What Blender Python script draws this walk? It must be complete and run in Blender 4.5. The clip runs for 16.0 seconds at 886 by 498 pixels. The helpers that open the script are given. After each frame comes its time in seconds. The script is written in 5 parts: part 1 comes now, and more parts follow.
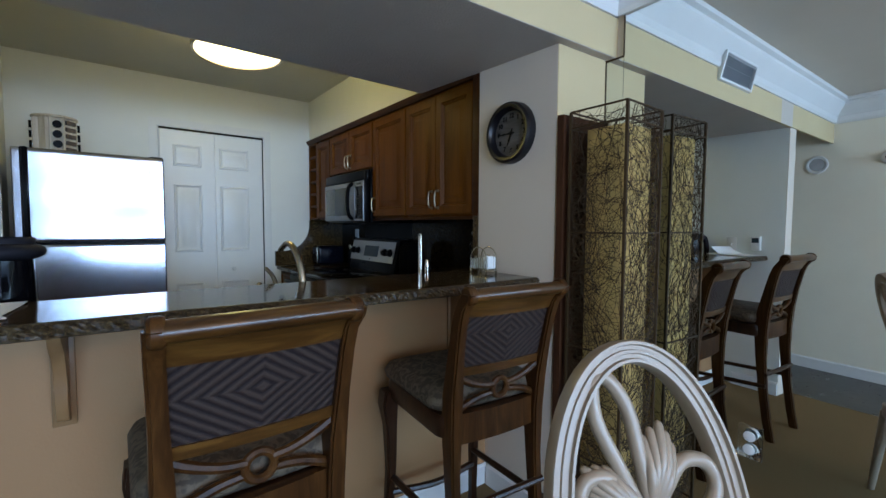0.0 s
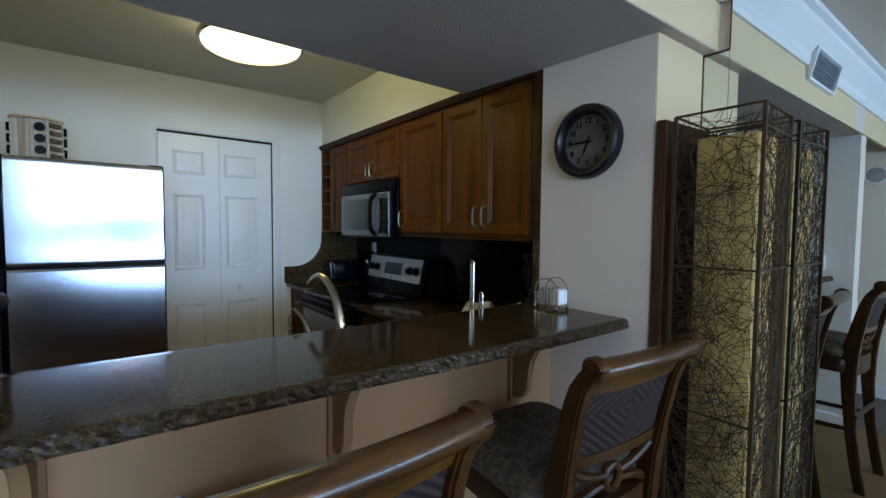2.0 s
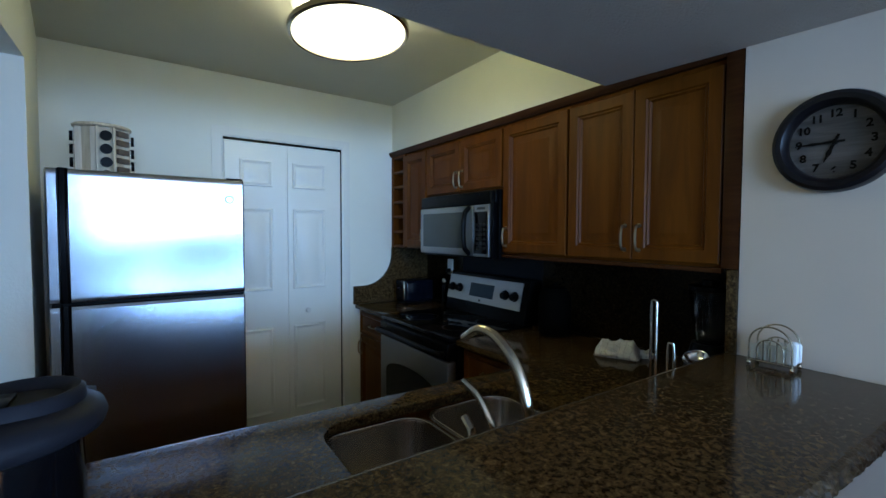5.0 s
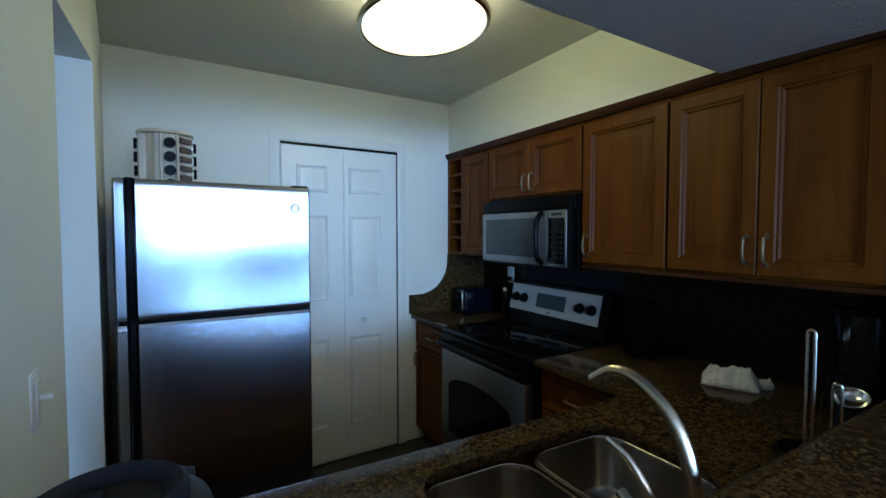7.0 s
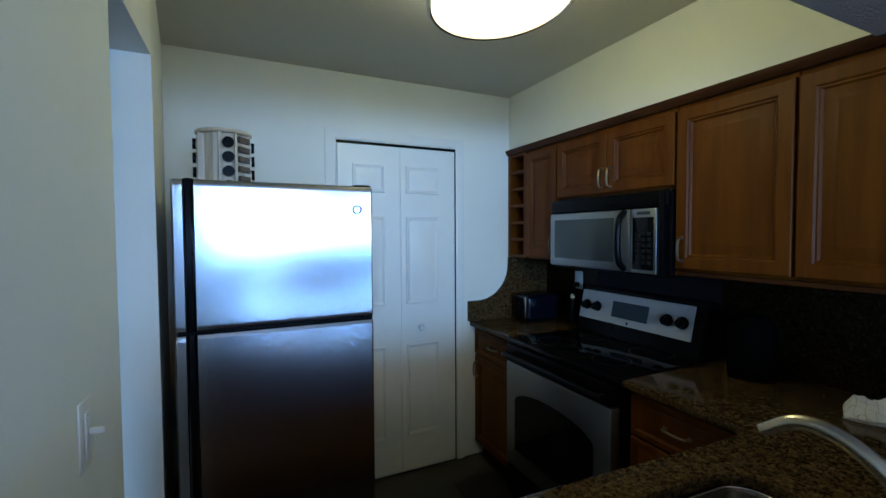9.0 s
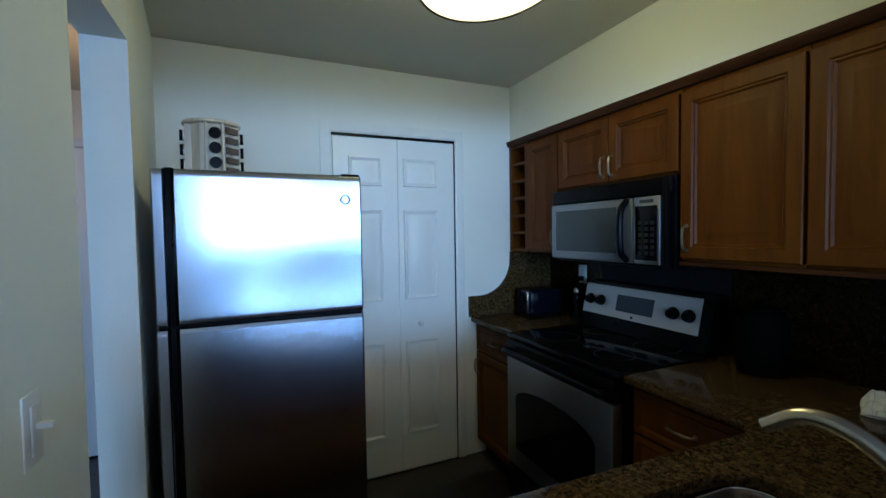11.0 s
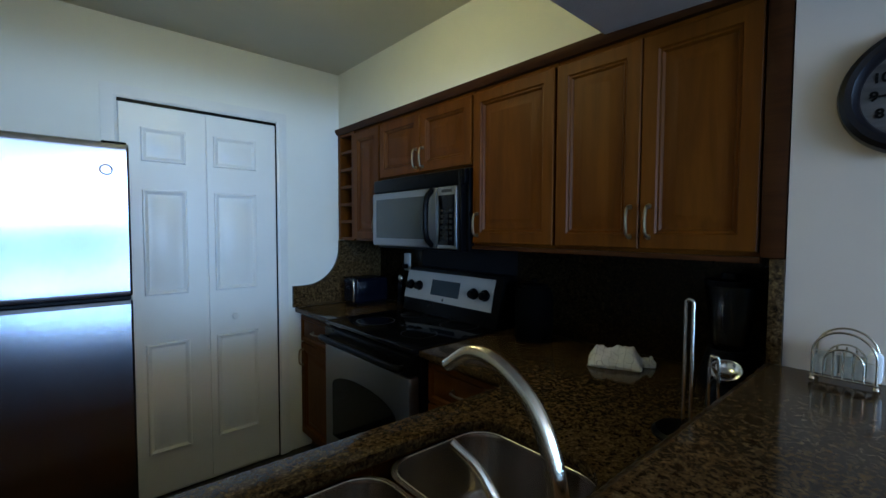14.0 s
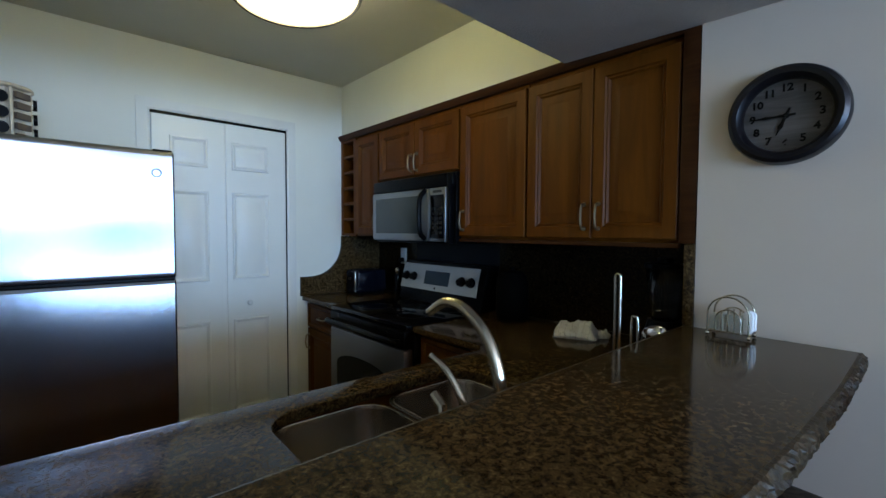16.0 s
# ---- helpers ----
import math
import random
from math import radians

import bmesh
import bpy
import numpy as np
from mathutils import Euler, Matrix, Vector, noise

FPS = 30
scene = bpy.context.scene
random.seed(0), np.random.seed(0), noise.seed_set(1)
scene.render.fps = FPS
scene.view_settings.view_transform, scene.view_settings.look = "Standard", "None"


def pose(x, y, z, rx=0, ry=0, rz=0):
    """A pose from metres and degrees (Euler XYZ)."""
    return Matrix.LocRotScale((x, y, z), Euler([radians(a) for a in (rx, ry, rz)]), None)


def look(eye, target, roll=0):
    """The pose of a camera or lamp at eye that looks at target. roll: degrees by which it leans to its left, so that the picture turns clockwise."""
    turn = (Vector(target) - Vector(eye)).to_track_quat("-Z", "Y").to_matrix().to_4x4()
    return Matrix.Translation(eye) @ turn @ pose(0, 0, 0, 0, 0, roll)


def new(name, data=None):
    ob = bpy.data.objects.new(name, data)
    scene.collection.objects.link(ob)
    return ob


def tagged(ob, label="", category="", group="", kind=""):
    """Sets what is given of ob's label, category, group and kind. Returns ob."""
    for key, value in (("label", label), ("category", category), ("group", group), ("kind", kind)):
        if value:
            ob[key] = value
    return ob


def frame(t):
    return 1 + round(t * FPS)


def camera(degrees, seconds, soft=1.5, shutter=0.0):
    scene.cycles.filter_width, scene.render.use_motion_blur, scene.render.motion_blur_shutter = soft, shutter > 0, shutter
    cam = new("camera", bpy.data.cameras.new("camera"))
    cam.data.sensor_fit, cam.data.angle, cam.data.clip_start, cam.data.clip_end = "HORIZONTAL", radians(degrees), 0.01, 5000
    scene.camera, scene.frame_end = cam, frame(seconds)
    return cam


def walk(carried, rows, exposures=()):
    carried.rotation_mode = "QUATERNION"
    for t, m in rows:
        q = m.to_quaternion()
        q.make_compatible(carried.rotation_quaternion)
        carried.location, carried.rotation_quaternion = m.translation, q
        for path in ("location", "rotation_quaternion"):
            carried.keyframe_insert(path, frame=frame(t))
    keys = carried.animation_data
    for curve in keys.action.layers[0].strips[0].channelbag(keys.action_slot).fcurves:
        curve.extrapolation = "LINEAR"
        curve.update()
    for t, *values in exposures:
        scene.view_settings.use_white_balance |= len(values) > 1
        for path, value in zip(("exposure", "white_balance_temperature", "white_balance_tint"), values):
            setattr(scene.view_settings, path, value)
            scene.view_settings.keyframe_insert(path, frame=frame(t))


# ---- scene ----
# ---------- camera ----------
cam = camera(92.7, 16.0)
PATH = [
    (0, (-1.793, -3.955, 1.285), (-0.574, -2.373, 1.176), 0.3),
    (0.5, (-1.803, -3.848, 1.305), (-0.579, -2.27, 1.2), 0.3),
    (1, (-1.796, -3.743, 1.33), (-0.568, -2.168, 1.227), 0.4),
    (1.5, (-1.787, -3.638, 1.35), (-0.553, -2.067, 1.252), 0.4),
    (2, (-1.783, -3.534, 1.376), (-0.549, -1.963, 1.278), 0.5),
    (2.5, (-1.778, -3.43, 1.402), (-0.546, -1.857, 1.307), 0.4),
    (3, (-1.791, -3.332, 1.42), (-0.563, -1.755, 1.328), 0.5),
    (3.5, (-1.831, -3.23, 1.43), (-0.611, -1.648, 1.34), 0.3),
    (4, (-1.864, -3.13, 1.433), (-0.668, -1.531, 1.35), 0.2),
    (6.5, (-1.97, -2.747, 1.49), (-0.914, -1.05, 1.409), 0.1),
    (7, (-1.981, -2.694, 1.495), (-0.963, -0.975, 1.416), -0.0),
    (7.5, (-1.984, -2.617, 1.505), (-0.999, -0.879, 1.422), -0.0),
    (8, (-1.982, -2.563, 1.507), (-1.048, -0.796, 1.43), -0.1),
    (8.5, (-1.986, -2.515, 1.512), (-1.104, -0.722, 1.432), -0.2),
    (9, (-2.0, -2.474, 1.502), (-1.155, -0.663, 1.428), -0.3),
    (11.5, (-1.879, -2.449, 1.442), (-1.079, -0.617, 1.364), -0.9),
    (12, (-1.843, -2.473, 1.417), (-0.966, -0.677, 1.341), -0.8),
    (12.5, (-1.801, -2.494, 1.422), (-0.787, -0.773, 1.331), -0.3),
    (13, (-1.764, -2.529, 1.415), (-0.609, -0.899, 1.324), -0.2),
    (13.5, (-1.735, -2.57, 1.41), (-0.469, -1.025, 1.317), -0.0),
    (14, (-1.717, -2.605, 1.407), (-0.389, -1.112, 1.316), 0.2),
    (14.5, (-1.728, -2.644, 1.401), (-0.383, -1.167, 1.319), 0.5),
    (15, (-1.776, -2.699, 1.409), (-0.426, -1.225, 1.324), 0.3),
    (15.5, (-1.831, -2.784, 1.401), (-0.491, -1.302, 1.317), 0.3),
    (16, (-1.895, -2.857, 1.373), (-0.558, -1.372, 1.29), 0.3),
]
walk(cam, [(t, look(eye, target, roll)) for t, eye, target, roll in PATH], exposures=[(0, -0.29, 6750, 16), (2, -0.26, 6450, 15), (4, -0.18, 5800, 11), (6.5, -0.14, 5400, 11), (13, -0.24, 5500, 12), (14.5, -0.18, 5800, 13), (16, -0.12, 6100, 14)])

# ---------- world and large lights ----------
world = bpy.data.worlds.new("world")
scene.world = world
world.use_nodes = True
sky = world.node_tree.nodes.new("ShaderNodeTexSky")
sky.sky_type, sky.sun_disc = "NISHITA", False
sky.sun_elevation, sky.sun_rotation = radians(50), radians(10)
back = world.node_tree.nodes["Background"]
back.inputs["Strength"].default_value = 0.1
world.node_tree.links.new(sky.outputs[0], back.inputs[0])

WALL_LEFT, WALL_FRONT = -3.3, -8.0        # far hall wall, window wall
WIN = (-4.3, -0.16, 0.08, 2.20)           # balcony window x0, x1, z0, z1


def lamp(name, kind, m, energy, color, **kw):
    data = bpy.data.lights.new(name, kind)
    data.energy, data.color = energy, color
    if kind == "AREA":
        data.shape, data.size, data.size_y = "RECTANGLE", kw["size"], kw["size_y"]
    elif kind == "SUN":
        data.angle = kw["angle"]
    else:
        data.shadow_soft_size = kw["radius"]
    ob = new(name, data)
    ob.matrix_world = m
    return ob


lamp("sun", "SUN", look((0, 6, 8), (0, 0, 0)), 3.0, (1.0, 0.95, 0.88), angle=radians(0.5))
lamp("window_daylight", "AREA", look((-2.23, WALL_FRONT - 0.02, 1.66), (-2.23, 0, 1.66)), 350, (0.36, 0.64, 1.0), size=4.1, size_y=0.78)
lamp("window_daylight_low", "AREA", look((-2.23, WALL_FRONT - 0.02, 0.66), (-2.23, 0, 0.66)), 62, (0.28, 0.52, 1.0), size=4.1, size_y=1.16)
lamp("kitchen_ceiling_bulb", "POINT", pose(-1.205, -1.235, 2.24), 9.0, (1.0, 0.89, 0.20), radius=0.13)
lamp("hall_bulb", "POINT", pose(-2.60, 0.10, 2.05), 4, (1.0, 0.60, 0.30), radius=0.10)
# Unseen fill lamp, added to warm and brighten the dining side.
lamp("dining_warm_fill", "POINT", pose(-1.5, -5.4, 1.9), 36, (1.0, 0.57, 0.26), radius=0.15)


# ---------- materials ----------
def mat(name, rough=0.5, metal=0.0, spec=0.5):
    m = bpy.data.materials.new(name)
    m.use_nodes = True
    b = m.node_tree.nodes["Principled BSDF"]
    b.inputs["Roughness"].default_value, b.inputs["Metallic"].default_value = rough, metal
    b.inputs["Specular IOR Level"].default_value = spec
    return m, m.node_tree.nodes, m.node_tree.links, b


def coords(n, l, scale=(1, 1, 1), rot=(0, 0, 0)):
    tc, mp = n.new("ShaderNodeTexCoord"), n.new("ShaderNodeMapping")
    mp.inputs["Scale"].default_value, mp.inputs["Rotation"].default_value = scale, rot
    l.new(tc.outputs["Object"], mp.inputs["Vector"])
    return mp.outputs["Vector"]


def noise_tex(n, l, vec, scale, detail=4, rough=0.55, dist=0.0):
    t = n.new("ShaderNodeTexNoise")
    t.inputs["Scale"].default_value, t.inputs["Detail"].default_value = scale, detail
    t.inputs["Roughness"].default_value, t.inputs["Distortion"].default_value = rough, dist
    l.new(vec, t.inputs["Vector"])
    return t.outputs["Fac"]


def ramp(n, l, fac, stops):
    r = n.new("ShaderNodeValToRGB")
    e = r.color_ramp.elements
    while len(e) < len(stops):
        e.new(0.5)
    for el, (p, c) in zip(e, stops):
        el.position, el.color = p, (*c, 1)
    l.new(fac, r.inputs["Fac"])
    return r.outputs["Color"]


def bump(n, l, b, height, strength, dist, after=None):
    u = n.new("ShaderNodeBump")
    u.inputs["Strength"].default_value, u.inputs["Distance"].default_value = strength, dist
    l.new(height, u.inputs["Height"])
    if after:
        l.new(after, u.inputs["Normal"])
    l.new(u.outputs["Normal"], b.inputs["Normal"])
    return u.outputs["Normal"]


def plain(name, c, rough=0.5, metal=0.0, var=0.12, scale=6.0, bumpy=0.0, bscale=200, spec=0.5):
    m, n, l, b = mat(name, rough, metal, spec)
    v = coords(n, l)
    f = noise_tex(n, l, v, scale, 5)
    lo, hi = [x * (1 - var) for x in c], [min(1, x * (1 + var)) for x in c]
    l.new(ramp(n, l, f, [(0.3, lo), (0.7, hi)]), b.inputs["Base Color"])
    r = n.new("ShaderNodeMapRange")
    r.inputs["To Min"].default_value, r.inputs["To Max"].default_value = max(0.0, rough - 0.08), min(1, rough + 0.08)
    l.new(noise_tex(n, l, v, scale * 4, 3), r.inputs["Value"])
    l.new(r.outputs[0], b.inputs["Roughness"])
    if bumpy:
        bump(n, l, b, noise_tex(n, l, v, bscale, 3), bumpy, 0.004)
    return m


def painted(name, c, grain=110, strength=0.25, blot=0.04, depth=0.002):
    """Rolled wall paint: faint blotches and orange peel."""
    m, n, l, b = mat(name, 0.62, 0, 0.3)
    v = coords(n, l)
    f = noise_tex(n, l, v, 1.7, 6, 0.6)
    l.new(ramp(n, l, f, [(0.3, [x * (1 - blot) for x in c]), (0.7, [min(1, x * (1 + blot)) for x in c])]), b.inputs["Base Color"])
    bump(n, l, b, noise_tex(n, l, v, grain, 4), strength, depth)
    return m


def wood(name, dark, mid, light, rough=0.35, axis="z", coat=0.25, scale=1.0, spec=0.5):
    m, n, l, b = mat(name, rough, 0.0, spec)
    s = {"z": (9, 9, 0.9), "x": (0.9, 9, 9), "y": (9, 0.9, 9)}[axis]
    v = coords(n, l, [k * scale for k in s])
    f = noise_tex(n, l, v, 3.2, 8, 0.62, 0.8)
    f2 = noise_tex(n, l, coords(n, l, [k * 6 * scale for k in s]), 3.0, 4)
    mx = n.new("ShaderNodeMath")
    mx.operation = "MULTIPLY_ADD"
    mx.inputs[1].default_value = 0.25
    l.new(f2, mx.inputs[0])
    l.new(f, mx.inputs[2])
    l.new(ramp(n, l, mx.outputs[0], [(0.42, dark), (0.62, mid), (0.82, light)]), b.inputs["Base Color"])
    b.inputs["Coat Weight"].default_value, b.inputs["Coat Roughness"].default_value = coat, 0.18
    bump(n, l, b, f2, 0.08, 0.002)
    return m


def granite_mat(name="granite", chunk=1.0, rough=(0.06, 0.16), spec=0.19, gain=1.0):
    """Dark brown granite: interlocking tan, brown and black crystals."""
    m, n, l, b = mat(name, rough[0], 0, spec)
    v = coords(n, l)
    big = noise_tex(n, l, v, 78 / chunk, 6, 0.72, 0.7)
    c1 = ramp(n, l, big, [(0.33, (0.010, 0.006, 0.003)), (0.43, (0.034, 0.020, 0.009)), (0.52, (0.068, 0.043, 0.019)),
                          (0.61, (0.118, 0.080, 0.036)), (0.72, (0.18, 0.132, 0.070))])
    vo = n.new("ShaderNodeTexVoronoi")
    vo.inputs["Scale"].default_value = 210 / chunk
    l.new(v, vo.inputs["Vector"])
    sep = n.new("ShaderNodeSeparateColor")
    l.new(vo.outputs["Color"], sep.inputs[0])
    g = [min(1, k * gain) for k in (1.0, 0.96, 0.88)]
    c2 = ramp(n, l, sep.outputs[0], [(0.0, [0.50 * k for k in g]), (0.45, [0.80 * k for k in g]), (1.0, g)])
    mul = n.new("ShaderNodeMix")
    mul.data_type, mul.blend_type = "RGBA", "MULTIPLY"
    mul.inputs["Factor"].default_value = 1.0
    l.new(c1, mul.inputs[6])
    l.new(c2, mul.inputs[7])
    l.new(mul.outputs[2], b.inputs["Base Color"])
    r = n.new("ShaderNodeMapRange")
    r.inputs["To Min"].default_value, r.inputs["To Max"].default_value = rough
    if rough[0] > 0.2:
        bump(n, l, b, noise_tex(n, l, v, 140, 4), 0.7, 0.003)
    l.new(noise_tex(n, l, v, 9, 4), r.inputs["Value"])
    l.new(r.outputs[0], b.inputs["Roughness"])
    return m


def steel(name, c=(0.62, 0.64, 0.67), rough=0.22, wavy=0.0, axis="z", brush=0.06):
    m, n, l, b = mat(name, rough, 1.0)
    b.inputs["Base Color"].default_value = (*c, 1)
    s = {"z": (600, 600, 4), "x": (4, 600, 600), "y": (600, 4, 600)}[axis]
    fine = noise_tex(n, l, coords(n, l, s), 1.0, 2)
    nrm = bump(n, l, b, fine, brush, 0.0006)
    if wavy:
        bump(n, l, b, noise_tex(n, l, coords(n, l, (1.0, 1.0, 2.2)), 1.5, 0, 0.4), 1.0, wavy, nrm)
    return m


def glass_mat(name, c=(1, 1, 1), rough=0.02):
    m, n, l, b = mat(name, rough)
    b.inputs["Base Color"].default_value = (*c, 1)
    b.inputs["Transmission Weight"].default_value = 1.0
    b.inputs["IOR"].default_value = 1.45
    return m


def weave_mat():
    """Basket weave in nested diamonds of purple-brown and tan strips."""
    m, n, l, b = mat("weave", 0.7, 0, 0.2)
    tc, sep = n.new("ShaderNodeTexCoord"), n.new("ShaderNodeSeparateXYZ")
    l.new(tc.outputs["Object"], sep.inputs[0])

    def op(kind, a, c):
        k = n.new("ShaderNodeMath")
        k.operation = kind
        for i, q in enumerate((a, c)):
            if q is None:
                continue
            if isinstance(q, (int, float)):
                k.inputs[i].default_value = q
            else:
                l.new(q, k.inputs[i])
        return k.outputs[0]
    ax = op("ABSOLUTE", sep.outputs[0], None)
    az = op("ABSOLUTE", op("SUBTRACT", sep.outputs[2], 0.955), None)
    az = op("MULTIPLY", az, 1.4)
    d = op("ADD", ax, az)
    s = op("SINE", op("MULTIPLY", d, 2 * math.pi / 0.031), None)
    fine = noise_tex(n, l, coords(n, l, (300, 1, 300)), 1.0, 3)
    k = op("ADD", s, op("MULTIPLY", fine, 1.5))
    k = op("ADD", k, -0.45)
    l.new(ramp(n, l, op("MULTIPLY_ADD", k, 0.4), [(0.15, (0.010, 0.0055, 0.0055)), (0.55, (0.021, 0.012, 0.0105)), (0.85, (0.038, 0.024, 0.018))]), b.inputs["Base Color"])
    bump(n, l, b, k, 0.5, 0.002)
    return m


def damask(name, a, c, scale):
    m, n, l, b = mat(name, 0.75)
    v = coords(n, l)
    f = noise_tex(n, l, v, scale, 3, 0.5, 1.4)
    l.new(ramp(n, l, f, [(0.44, a), (0.56, c)]), b.inputs["Base Color"])
    bump(n, l, b, noise_tex(n, l, v, 500, 2), 0.3, 0.001)
    return m


def carpet_mat():
    m, n, l, b = mat("carpet", 0.95, 0, 0.1)
    v = coords(n, l)
    f = noise_tex(n, l, v, 320, 3)
    l.new(ramp(n, l, f, [(0.3, (0.125, 0.078, 0.034)), (0.7, (0.22, 0.142, 0.066))]), b.inputs["Base Color"])
    bump(n, l, b, f, 0.8, 0.006)
    return m


def towel_mat():
    m, n, l, b = mat("towel_cloth", 0.9, 0, 0.1)
    br = n.new("ShaderNodeTexBrick")
    br.offset, br.inputs["Scale"].default_value = 0.0, 1.0
    for k, v in (("Mortar Size", 0.0010), ("Brick Width", 0.024), ("Row Height", 0.024), ("Mortar Smooth", 0.3)):
        br.inputs[k].default_value = v
    br.inputs["Color1"].default_value = br.inputs["Color2"].default_value = (0.62, 0.61, 0.56, 1)
    br.inputs["Mortar"].default_value = (0.40, 0.39, 0.35, 1)
    v = coords(n, l)
    wob = n.new("ShaderNodeTexNoise")
    wob.inputs["Scale"].default_value = 28
    l.new(v, wob.inputs["Vector"])
    mix = n.new("ShaderNodeMix")
    mix.data_type = "VECTOR"
    mix.inputs["Factor"].default_value = 0.02
    l.new(v, mix.inputs[4])
    l.new(wob.outputs["Color"], mix.inputs[5])
    l.new(mix.outputs[1], br.inputs["Vector"])
    l.new(br.outputs["Color"], b.inputs["Base Color"])
    bump(n, l, b, noise_tex(n, l, coords(n, l), 300, 2), 0.5, 0.003)
    return m


def glow(name, c, strength):
    m, n, l, b = mat(name, 0.4)
    b.inputs["Base Color"].default_value = (0.9, 0.88, 0.8, 1)
    b.inputs["Emission Color"].default_value = (*c, 1)
    b.inputs["Emission Strength"].default_value = strength
    return m


WHITE = painted("wall_paint_white", (0.73, 0.73, 0.67))
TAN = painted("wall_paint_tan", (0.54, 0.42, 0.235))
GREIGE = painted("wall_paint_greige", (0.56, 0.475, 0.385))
# Cooler white: daylight thrown back by the mirror is put into this paint.
WHITE_DAYLIT = painted("wall_paint_mirror_daylight", (0.68, 0.70, 0.66))
WARMW = painted("living_wall_paint", (0.71, 0.65, 0.52))
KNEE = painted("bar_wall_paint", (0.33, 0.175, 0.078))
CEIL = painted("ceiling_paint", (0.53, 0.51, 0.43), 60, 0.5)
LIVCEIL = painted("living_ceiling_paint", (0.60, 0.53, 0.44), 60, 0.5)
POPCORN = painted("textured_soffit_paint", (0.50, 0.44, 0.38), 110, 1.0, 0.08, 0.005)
DOORW = plain("door_paint", (0.72, 0.72, 0.69), 0.35, var=0.02)
TRIMW = plain("trim_paint", (0.63, 0.63, 0.61), 0.4, var=0.02)
CABWOOD = wood("cabinet_wood", (0.068, 0.0190, 0.0008), (0.090, 0.0265, 0.0012), (0.114, 0.036, 0.0020), 0.47, coat=0.0, scale=0.5, spec=0.13)
CABDARK = wood("cabinet_trim_wood", (0.026, 0.009, 0.003), (0.042, 0.014, 0.004), (0.06, 0.021, 0.006), 0.45, axis="y", coat=0.0, spec=0.1)
STOOLWOOD = wood("stool_wood", (0.026, 0.0095, 0.002), (0.060, 0.023, 0.0045), (0.108, 0.046, 0.009), 0.30, "x", 0.20, spec=0.35)
STOOLDARK = wood("stool_frame_wood", (0.013, 0.005, 0.002), (0.027, 0.0095, 0.0035), (0.045, 0.017, 0.006), 0.36, "z", 0.1, spec=0.25)
PANELWOOD = wood("screen_wood", (0.022, 0.0075, 0.003), (0.042, 0.015, 0.006), (0.062, 0.024, 0.010), 0.6, coat=0.0, spec=0.12)
BIRCH = wood("rack_wood", (0.42, 0.34, 0.24), (0.55, 0.46, 0.33), (0.66, 0.57, 0.43), 0.5)
GRANITE = granite_mat()
GRANEDGE = granite_mat("granite_chiselled", 0.9, (0.3, 0.5), 0.25, 0.8)
# Same granite, darkened: the shade under the wall cabinets is in its colour.
SPLASH_SHADED = granite_mat("granite_splashback_shaded", 1.0, (0.10, 0.20), 0.08, 0.25)
FRIDGE = steel("fridge_steel", (0.50, 0.52, 0.58), 0.22, 0.026, brush=0.15)
STEEL = steel("appliance_steel", (0.24, 0.24, 0.24), 0.42, axis="y")
SILVER = plain("silver_paint_panel", (0.34, 0.34, 0.34), 0.38, 0.3, var=0.03)
DOORSTEEL = steel("microwave_steel", (0.28, 0.285, 0.30), 0.42, axis="y")
# Smooth splashback panel added behind the stove; its dark colour includes the shade.
STOVE_BACK_SHADED = plain("shaded_stove_back", (0.009, 0.0095, 0.012), 0.5, var=0.15, spec=0.1)
SINKSTEEL = steel("sink_steel", (0.30, 0.26, 0.22), 0.25)
CHROME = steel("brushed_nickel", (0.50, 0.445, 0.35), 0.26)
HANDLEMETAL = steel("aged_nickel", (0.30, 0.245, 0.16), 0.34)
BRIGHTMETAL = steel("polished_bowl_metal", (0.85, 0.84, 0.80), 0.18)
BLACK = plain("black_plastic", (0.0025, 0.0025, 0.003), 0.30, var=0.2, spec=0.07)
BLACKGLASS = plain("black_glass", (0.003, 0.003, 0.004), 0.06, var=0.1, spec=0.16)
GREYGLASS = plain("oven_window_glass", (0.045, 0.055, 0.065), 0.12, var=0.05, spec=0.35)
NAVY = plain("toaster_enamel", (0.003, 0.004, 0.009), 0.2, var=0.1, spec=0.25)
DARKMETAL = plain("bronze_wire", (0.044, 0.024, 0.009), 0.65, 0.0, spec=0.2)
SHADE = plain("lamp_fabric", (0.53, 0.35, 0.115), 0.85, var=0.16, scale=9, bumpy=0.4, bscale=300)
CARPET = carpet_mat()
TILE = plain("hall_tile", (0.04, 0.036, 0.032), 0.3, var=0.3, scale=4)
KTILE = plain("kitchen_tile", (0.013, 0.010, 0.008), 0.45, var=0.3, scale=5, spec=0.3)
GROUT = plain("grout", (0.04, 0.035, 0.03), 0.9)
WEAVE = weave_mat()
CUSHION = damask("seat_damask", (0.042, 0.028, 0.016), (0.102, 0.074, 0.046), 34)
CHAIRW = plain("antique_white_paint", (0.27, 0.205, 0.145), 0.36, var=0.06, scale=12, bumpy=0.15, bscale=60)
CLOCKFACE = wood("clock_face_boards", (0.055, 0.047, 0.041), (0.085, 0.075, 0.066), (0.125, 0.11, 0.096), 0.7, "y", 0.0, spec=0.2)
INK = plain("clock_ink", (0.006, 0.005, 0.004), 0.6, spec=0.1)
CLOCKRIM = plain("clock_rim", (0.006, 0.005, 0.006), 0.34, var=0.2, spec=0.35)
GLASS = glass_mat("clear_glass")
SMOKED = glass_mat("smoky_glass", (0.42, 0.43, 0.43), 0.06)
